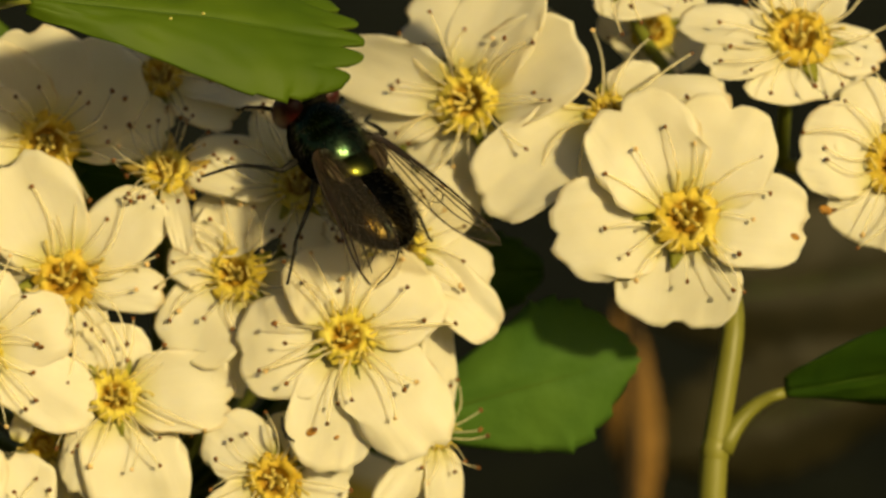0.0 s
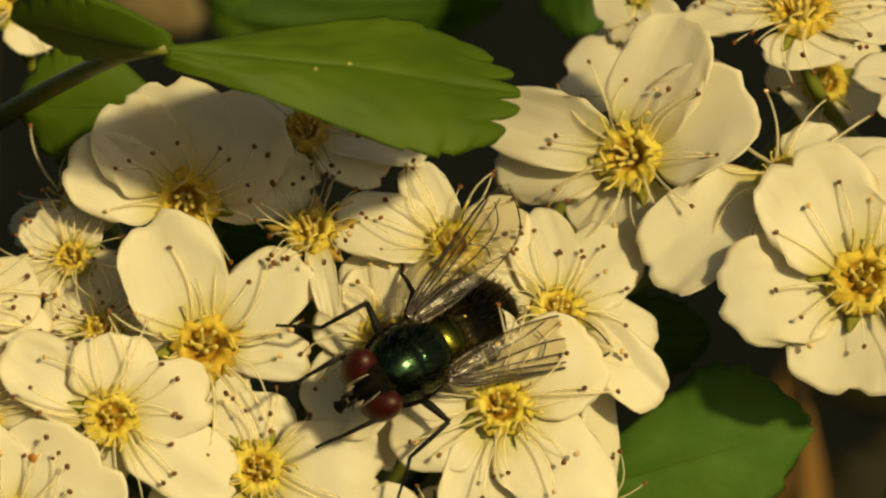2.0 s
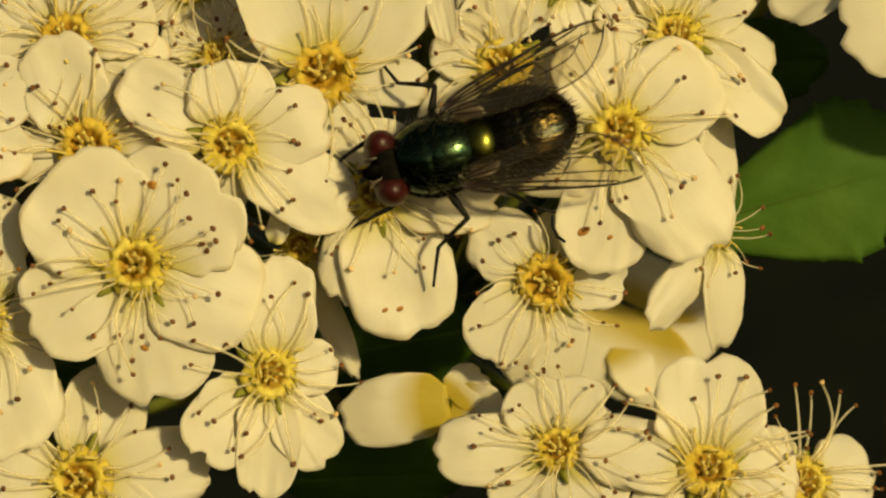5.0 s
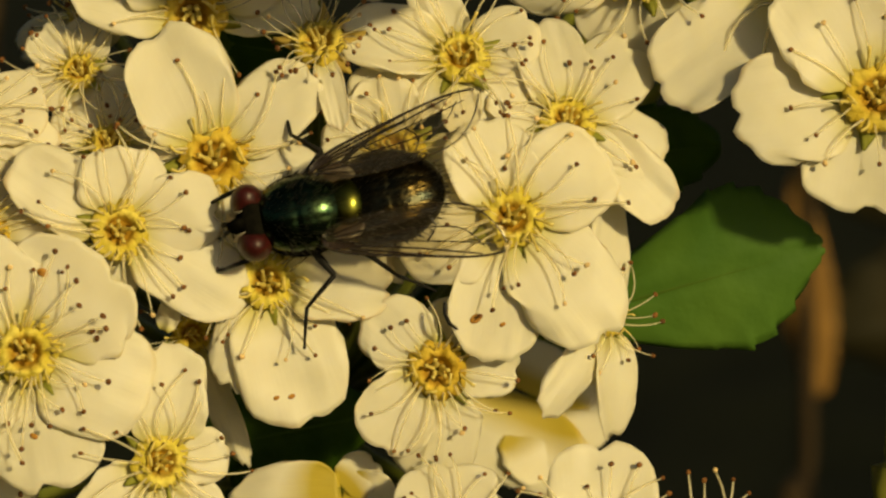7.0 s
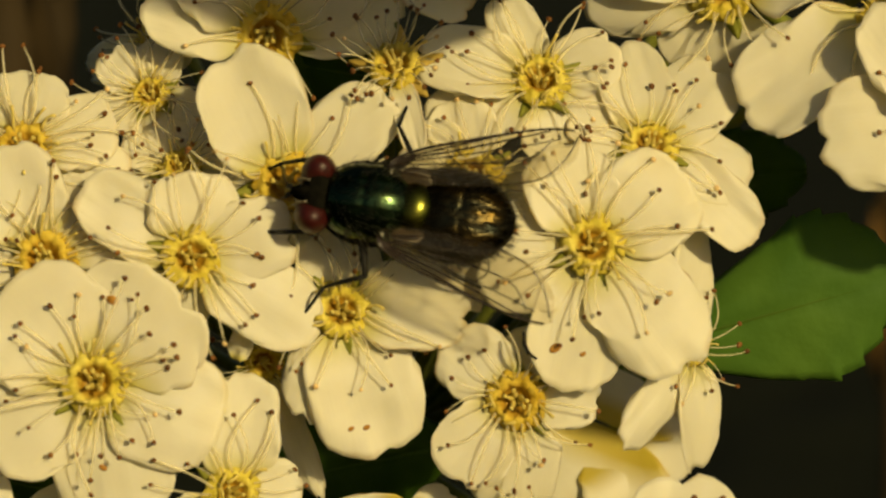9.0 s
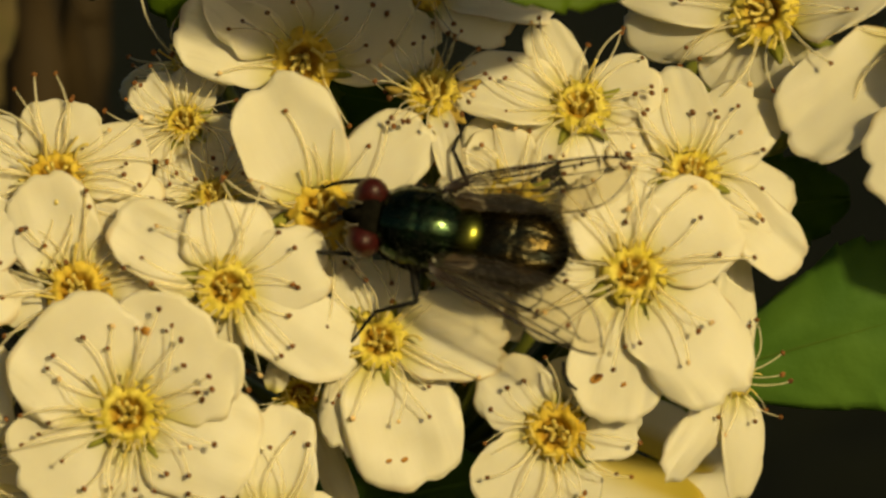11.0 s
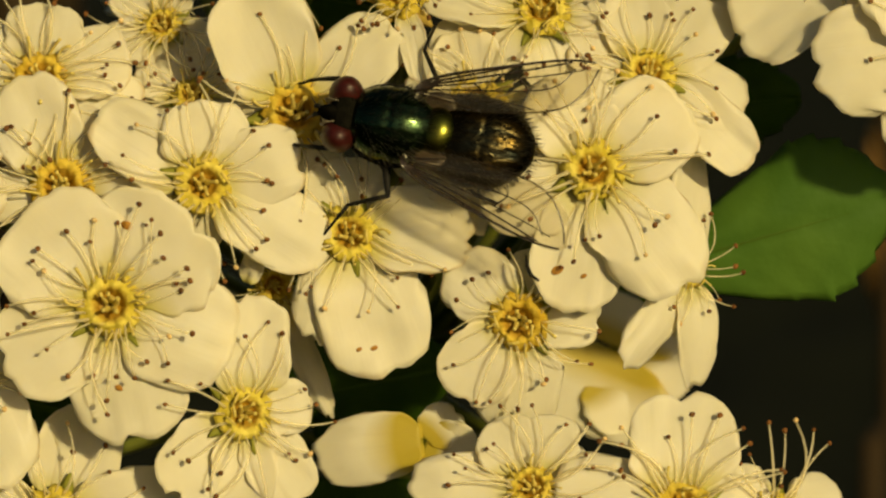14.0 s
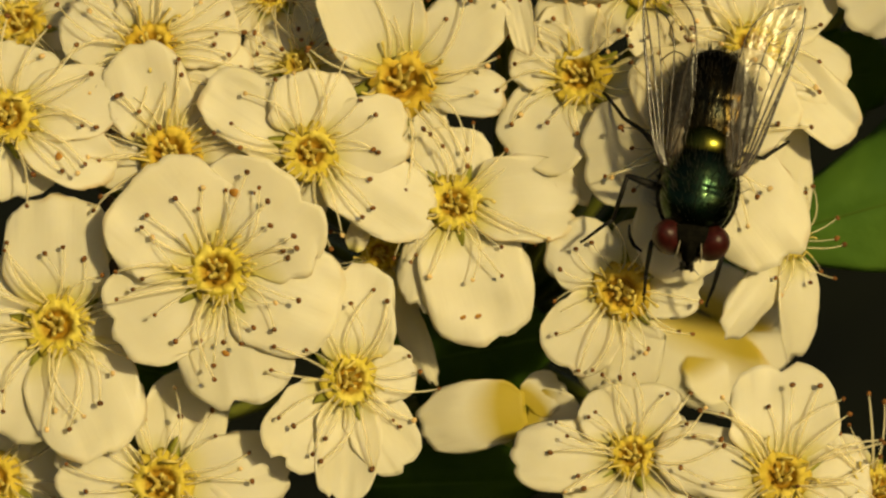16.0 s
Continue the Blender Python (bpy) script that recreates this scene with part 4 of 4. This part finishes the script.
# ---- the fly ----
def fly():
    """A green bottle fly; its own space: x ahead, y to its left, z over its back, origin in the thorax (mm)."""
    root = thing("fly", PLANE, "metallic green fly with dark red eyes, feeding on the flowers", "fly")

    def body(name, me_vf, material, at, label="", turn=(0, 0, 0), parent=None):
        v, f = me_vf
        v = [tuple(c * MM for c in p) for p in v]
        return part(name, mesh_from(name, v, f, material), parent or root, pose(at[0] * MM, at[1] * MM, at[2] * MM, *turn), label)

    def back(x, y, z):
        """A boxy back with a cross suture, two long furrows and squared shoulders."""
        wide = 1.13 + 0.14 * x * x
        groove = 0.035 * math.exp(-((x - 0.12) / 0.05) ** 2) + 0.018 * sum(math.exp(-((y - g) / 0.06) ** 2) for g in (-0.33, 0.33))
        return x, y * wide * (1 - 0.02 * math.exp(-((x - 0.12) / 0.06) ** 2)), z * (1 + 0.16 * x * x) - groove * (z > 0)

    body("thorax", ball(1.86, 1.30, 1.30, 56, 34, back), FLY_GREEN, (-0.16, 0, 0), "metallic green thorax")
    body("flank", ball(1.90, 1.58, 1.10, 32, 18, lambda x, y, z: (x, y * (1 + 0.08 * x * x), z)), FLY_FUR, (-0.12, 0, -0.22), "black bristly flanks under the back")
    body("scutellum", ball(0.80, 0.98, 0.58, 28, 16, lambda x, y, z: (x * (1 - 0.12 * y * y), y, z)), FLY_SHIELD, (-1.80, 0, 0.50), "metallic gold-green shield")

    def rings(x):
        return 0.035 * sum(math.exp(-((x - a) / 0.035) ** 2) for a in (0.35, -0.12, -0.55))

    body("abdomen", ball(2.25, 1.82, 1.0, 60, 32, lambda x, y, z: (x, y * (1 - rings(x)) * (1 + 0.12 * max(0, x) ** 2 - 0.10 * max(0, -x) ** 2), z * (1 - rings(x)) * (1 + 0.2 * max(0, x) - 0.15 * max(0, -x)))), FLY_BELLY, (-3.3, 0, -0.02), "dark bronze-green abdomen", (0, 4, 0))
    head = body("head", ball(0.64, 1.30, 1.02, 28, 16, lambda x, y, z: (x * (1 - 0.2 * y * y), y, z)), FLY_FUR, (1.74, 0, -0.10), "black head")
    body("forehead", ball(0.76, 0.34, 0.84, 20, 14), FLY_FUR, (0.28, 0, 0.06), "dull black band between the eyes", (0, 0, 0), head)
    body("face", ball(0.60, 0.56, 0.66, 18, 12), FLY_FACE, (0.30, 0, -0.40), "silvery grey face", (0, 0, 0), head)
    for s in (1, -1):
        body("eye", ball(0.66, 0.67, 1.0, 28, 18, lambda x, y, z: (x, y, z * (1 + 0.06 * y * s))), FLY_EYE, (0.10, s * 0.78, 0.05), "dark red compound eye", (s * -12, 0, s * 14), head)
        body("eye_rim", ball(0.52, 0.05, 0.86, 16, 12), FLY_FACE, (0.36, s * 0.40, -0.02), "silvery rim of the eye", (0, 0, s * 10), head)
        v, f = tube([(0.86, s * 0.12, 0.20), (1.10, s * 0.17, 0.08), (1.18, s * 0.19, -0.30)], [0.07, 0.10, 0.07], 8)
        body("antenna", (v, f), FLY_BLACK, (0, 0, 0), "", (0, 0, 0), head)
        v, f = tube([(1.10, s * 0.17, 0.06), (1.28, s * 0.34, 0.20), (1.42, s * 0.50, 0.24)], [0.03, 0.02, 0.008], 5)
        part("arista", mesh_from("arista", [tuple(c * MM for c in p) for p in v], f, HAIR), head)
    v, f = tube([(0.50, 0, -0.62), (0.62, 0, -1.1), (0.66, 0, -1.5), (0.72, 0, -1.62)], [0.26, 0.20, 0.20, 0.28], 10)
    body("mouthpart", (v, f), FLY_BLACK, (0, 0, 0), "", (0, 0, 0), head)

    v, f = tube([(1.2, 0, -0.1), (1.9, 0, -0.1)], [0.85, 0.7], 14)
    body("neck", (v, f), FLY_BLACK, (0, 0, 0))
    for s in (1, -1):
        body("calypter", ball(0.62, 0.44, 0.12, 20, 8, lambda x, y, z: (x, y, z + 0.8 * x * x)), WING_BASE, (-1.75, s * 1.05, 0.66), "pale brownish scale at the wing base", (s * 18, -6, s * 16))

    def smooth_run(run, n=5):
        """A rounded line through the corners of a vein."""
        out = []
        for i in range(len(run) - 1):
            a, b, c, d = [Vector((*run[min(max(k, 0), len(run) - 1)], 0)) for k in (i - 1, i, i + 1, i + 2)]
            for k in range(n):
                t = k / n
                p = 0.5 * (2 * b + (c - a) * t + (2 * a - 5 * b + 4 * c - d) * t * t + (3 * b - a - 3 * c + d) * t ** 3)
                out.append((min(1.0, max(0.0, p.x)), min(1.0, max(0.0, p.y))))
        return out + [run[-1]]

    # wings: membrane and veins, hinged at the side of the thorax; the wing's own x runs to its tip
    wings = []
    for s in (1, -1):
        def lead(u):
            return 0.50 * max(0.0, 1 - (2 * u - 1) ** 8) ** 0.5 * (1 - 0.15 * u)

        def trail(u):
            return -2.05 * (0.01 + u) ** 0.48 * max(0.0, 1 - u ** 5) ** 0.5

        rows = []
        for i in range(25):
            u = i / 24
            rows.append([Vector((7.1 * u, -s * (trail(u) + (lead(u) - trail(u)) * j / 8), 0.22 * math.sin(u * 2.6) + 0.05 * math.sin(j * 1.7 + u * 9))) * MM for j in range(9)])
        v, f, uvs = sheet(rows, 0.02 * MM)
        wing = part("wing", mesh_from("wing", v, f, WING, uvs), root, None, "clear brownish wing with dark veins")

        def at(u, q):
            return Vector((7.1 * u, -s * (trail(u) + (lead(u) - trail(u)) * q), 0.22 * math.sin(u * 2.6) + 0.015)) * MM

        runs = [[(0, .9), (.2, .99), (.5, .995), (.8, .99), (.97, .9)], [(0, .8), (.2, .88), (.45, .95), (.6, .99)], [(0, .75), (.25, .80), (.55, .86), (.85, .93)],
                [(0, .7), (.3, .70), (.6, .72), (.9, .72)], [(.05, .6), (.35, .52), (.6, .45), (.76, .50), (.86, .78)], [(.05, .5), (.3, .35), (.5, .22), (.62, .06)],
                [(.04, .4), (.2, .2), (.33, .04)], [(.32, .70), (.36, .52)], [(.56, .72), (.60, .45), (.56, .2)], [(.98, .6), (.93, .3), (.8, .06), (.6, .02), (.35, .02)]]
        for k, run in enumerate(runs):
            pts = [at(*p) for p in smooth_run(run)]
            r = 0.055 if k < 1 else 0.042 if k < 3 else 0.03
            v, f = tube(pts, [r * MM * (1.3 - 0.5 * i / (len(pts) - 1)) for i in range(len(pts))], 5)
            part("wing_vein", mesh_from("wing_vein", v, f, FLY_VEIN), wing)
        wings.append(wing)

    # legs: hinge at the flank; each is thigh, shin and foot with its bend built in
    legs = []
    plan = [[(1.0, 0.7, -0.7), (2.2, 1.35, -0.2), (3.2, 1.3, -1.4), (3.7, 1.2, -2.3)],
            [(0.0, 0.95, -0.8), (-0.2, 2.7, -0.1), (1.3, 2.95, -1.4), (2.1, 3.9, -2.4)],
            [(-0.8, 0.8, -0.8), (-2.0, 2.3, -0.2), (-2.7, 3.2, -1.4), (-3.7, 4.0, -2.4)]]
    for s in (1, -1):
        for joints in plan:
            hip, knee, ankle, toe = [Vector((x, s * y, z)) for x, y, z in joints]
            knee, ankle, toe = knee - hip, ankle - hip, toe - hip
            up = Vector((0, 0, 1))
            v, f = tube([p * MM for p in (Vector((0, 0, 0)), knee * 0.5 + up * 0.1, knee * 1.01)], [x2 * MM for x2 in (0.13, 0.17, 0.10)], 8)
            leg = part("leg", mesh_from("leg", v, f, FLY_BLACK), root, Matrix.Translation(hip * MM), "thin black bristly leg")
            v, f = tube([p * MM for p in (knee, (knee + ankle) / 2 + up * 0.06, ankle)], [x2 * MM for x2 in (0.10, 0.095, 0.07)], 7)
            part("shin", mesh_from("shin", v, f, FLY_BLACK), leg)
            v, f = tube([p * MM for p in (ankle, ankle * 0.6 + toe * 0.4 + up * 0.12, toe, toe * 1.04)], [x2 * MM for x2 in (0.08, 0.07, 0.055, 0.065)], 6)
            part("foot", mesh_from("foot", v, f, FLY_BLACK), leg)
            legs.append((leg, hip))

    # bristles
    rng = random.Random(3)
    verts, faces = [], []

    def bristle(p, d, n):
        a = d.cross(Vector((0.3, 0.5, 0.8))).normalized() * 0.02
        b = d.cross(a).normalized() * 0.02
        i = len(verts)
        for q in (a, -a * 0.5 + b, -a * 0.5 - b):
            verts.append((p + q) * MM)
        verts.append((p + d * n) * MM)
        faces.extend([(i, i + 1, i + 3), (i + 1, i + 2, i + 3), (i + 2, i, i + 3)])

    for k in range(1800):
        c = Vector((rng.gauss(0, 1), rng.gauss(0, 1), rng.gauss(0.25, 1))).normalized()
        if rng.random() < 0.5:
            p, r = Vector((-0.16, 0, 0)), Vector((1.86, 1.50, 1.32))
        else:
            p, r = Vector((-3.35, 0, -0.02)), Vector((2.25, 1.8, 1.0))
        q = p + Vector((c.x * r.x, c.y * r.y, c.z * r.z)) * 0.98
        d = (c + Vector((-0.9, 0, 0.1)) + Vector((rng.uniform(-.2, .2), rng.uniform(-.2, .2), rng.uniform(-.2, .2)))).normalized()
        bristle(q, d, rng.uniform(0.2, 0.45) if rng.random() < 0.93 or p.x < -1 else rng.uniform(0.6, 0.9))
    part("bristles", mesh_from("bristles", verts, faces, HAIR, None, False), root, None, "fine dark bristles")["kind"] = "stuff"
    return root, wings, legs


FLY, WINGS, LEGS = fly()

# seconds, place of the thorax over the plane in mm, heading, nose up, bank to its right
FLY_ROWS = [
    (0, 1.80, 8.95, 3.0, 123, -20, 34),
    (0.5, 1.60, 8.75, 3.0, 123, -20, 34),
    (0.8, 1.35, 8.15, 3.0, 126, -14, 28),
    (1, 1.25, 7.65, 3.0, 147, 0, 22),
    (1.1, 1.20, 6.10, 3.0, 176, 8, 12),
    (1.2, 1.02, 5.60, 3.0, 186, 16, 6),
    (1.3, 0.90, 5.25, 3.0, 190, 28, 3),
    (1.5, 1.85, 5.30, 3.0, 197, 45, 0),
    (1.7, 1.12, 4.74, 3.0, 207, 40, 0),
    (2, -1.04, 2.72, 3.0, 213, 32, 0),
    (2.5, -3.15, 0.15, 3.0, 195, 12, 4),
    (3, -3.38, -0.01, 3.0, 193.5, 0, 8),
    (3.5, -3.46, -0.69, 3.0, 202, 0, 8),
    (3.7, -3.46, -0.69, 3.0, 200, 0, 8),
    (5.8, -4.82, 0.68, 3.0, 193, 0, 8),
    (6, -4.82, 0.68, 3.0, 192, 0, 8),
    (6.5, -4.73, 0.60, 3.0, 193, 0, 8),
    (7, -5.34, 1.29, 3.0, 191, 0, 10),
    (7.5, -4.61, 2.41, 3.0, 183, 0, 10),
    (8, -4.58, 3.09, 3.0, 171.5, 0, 6),
    (8.5, -5.29, 3.09, 3.0, 170, 0, 8),
    (9, -5.70, 2.69, 3.0, 171, 0, 8),
    (9.5, -5.57, 2.88, 3.0, 171, 0, 8),
    (11.8, -5.09, 2.82, 3.0, 169, 0, 8),
    (12, -5.09, 2.82, 3.0, 169, 0, 8),
    (12.5, -5.15, 2.89, 3.0, 169, 0, 8),
    (13, -5.09, 2.98, 3.0, 168.5, 0, 8),
    (13.5, -5.02, 2.88, 3.0, 168.5, 0, 8),
    (14, -5.02, 2.88, 3.0, 168.5, 0, 8),
    (14.5, -5.04, 2.86, 3.0, 168.5, 0, 8),
    (15, -5.04, 2.86, 3.0, 169, 0, 8),
    (15.15, -5.04, 2.86, 3.0, 170, 0, 6),
    (15.3, -2.79, 1.31, 3.0, 177.7, 2, 2),
    (15.5, -1.48, 0.67, 3.9, 183, 16, 0),
    (15.7, 0.95, 0.38, 3.9, 223, 18, 0),
    (15.8, 2.01, -0.34, 3.9, 248, 14, 0),
    (16, 2.62, -0.76, 3.9, 262, 12, 0),
]
WING_ROWS = [(0.0, 15, 14), (1.0, 14, 14), (1.5, 20, 12), (2.0, 20, 12), (2.5, 15, 14), (3.0, 12, 14), (6.0, 14, 14), (7.0, 14, 14), (8.0, 18, 14), (9.0, 18, 14), (12.5, 18, 14), (15.0, 18, 14), (15.5, 19, 14), (16.0, 13, 14)]
# seconds, stir, how far the front, middle and hind legs swing back, and how much more those of its left and its right side, in degrees
LEG_ROWS = [(0.0, 0.3, 0, 10, 10, 0, 0), (0.5, 0.3, 0, 10, 10, 0, 0), (1.2, 0.8, 0, -5, 0, 0, 0), (1.5, 0.8, 0, -8, 0, 0, 0), (2.0, 0.8, 0, 0, 10, 0, 0), (2.5, 0.6, 0, 10, 20, 0, 0), (3.5, 0.5, 0, 12, 22, 0, 0), (6.0, 0.5, 0, 20, 12, 0, 0),
            (7.0, 0.4, 0, 25, 8, 0, 10), (7.6, 0.4, 0, 22, 8, 0, 18), (8.0, 0.4, 0, 18, 32, 0, 35), (9.0, 0.3, 0, 10, 30, 0, 38), (12.5, 0.3, 0, 10, 30, 0, 38), (15.1, 0.3, 0, 10, 30, 0, 35), (15.3, 0.8, 0, 0, 10, 0, 0), (15.6, 0.8, 0, 0, 0, 20, 0), (16.0, 0.6, 0, 8, 0, 75, 0)]


# seconds, drift of the broad leaf in mm
LEAF_ROWS = [(0.0, 0, 0.42), (2.0, 0, 0.42), (3.7, 0, 0.15), (5.8, 0, 0), (16.0, 0, 0)]
# seconds, drift of two flowers beside the cluster, in mm
SINGLE_ROWS = [(0.0, 0, 0), (2.0, 0, 0), (3.7, 0.08, -0.15), (5.8, 0.15, -0.3), (16.0, 0.15, -0.3)]
DROOPING_ROWS = [(0.0, 0, 0), (0.5, 0, 0), (2.0, 0.15, -0.4), (3.7, 0.2, -0.55), (5.8, 0.2, -0.65), (16.0, 0.2, -0.65)]


def sway(thing_root, rows):
    base = thing_root.matrix_basis.copy()
    walk(thing_root, [(t, base @ Matrix.Translation((dx * MM, dy * MM, 0))) for t, dx, dy in rows])


def motions():
    sway(BROAD_LEAF, LEAF_ROWS)
    sway(SINGLE_FLOWER, SINGLE_ROWS)
    sway(DROOPING_FLOWER, DROOPING_ROWS)
    walk(FLY, [(t, PLANE @ Matrix.Translation((x * MM, y * MM, z * MM)) @ pose(0, 0, 0, 0, 0, head) @ pose(0, 0, 0, bank, -nose, 0)) for t, x, y, z, head, nose, bank in FLY_ROWS])
    for wing, s in zip(WINGS, (1, -1)):
        walk(wing, [(t, pose(-0.65 * MM, s * 1.25 * MM, 0.8 * MM) @ pose(0, 0, 0, s * tip, -5, 180 - s * spread)) for t, spread, tip in WING_ROWS])
    for k, (leg, hip) in enumerate(LEGS):
        walk(leg, [(t, Matrix.Translation(hip * MM) @ pose(0, 0, 0, 0, 0, 10 * math.sin(2.3 * t + 2.1 * k) * stir + (back[k] + left * (k > 0) if k < 3 else -back[k - 3] - right * (k > 3)))) for t, stir, *back, left, right in LEG_ROWS])


motions()
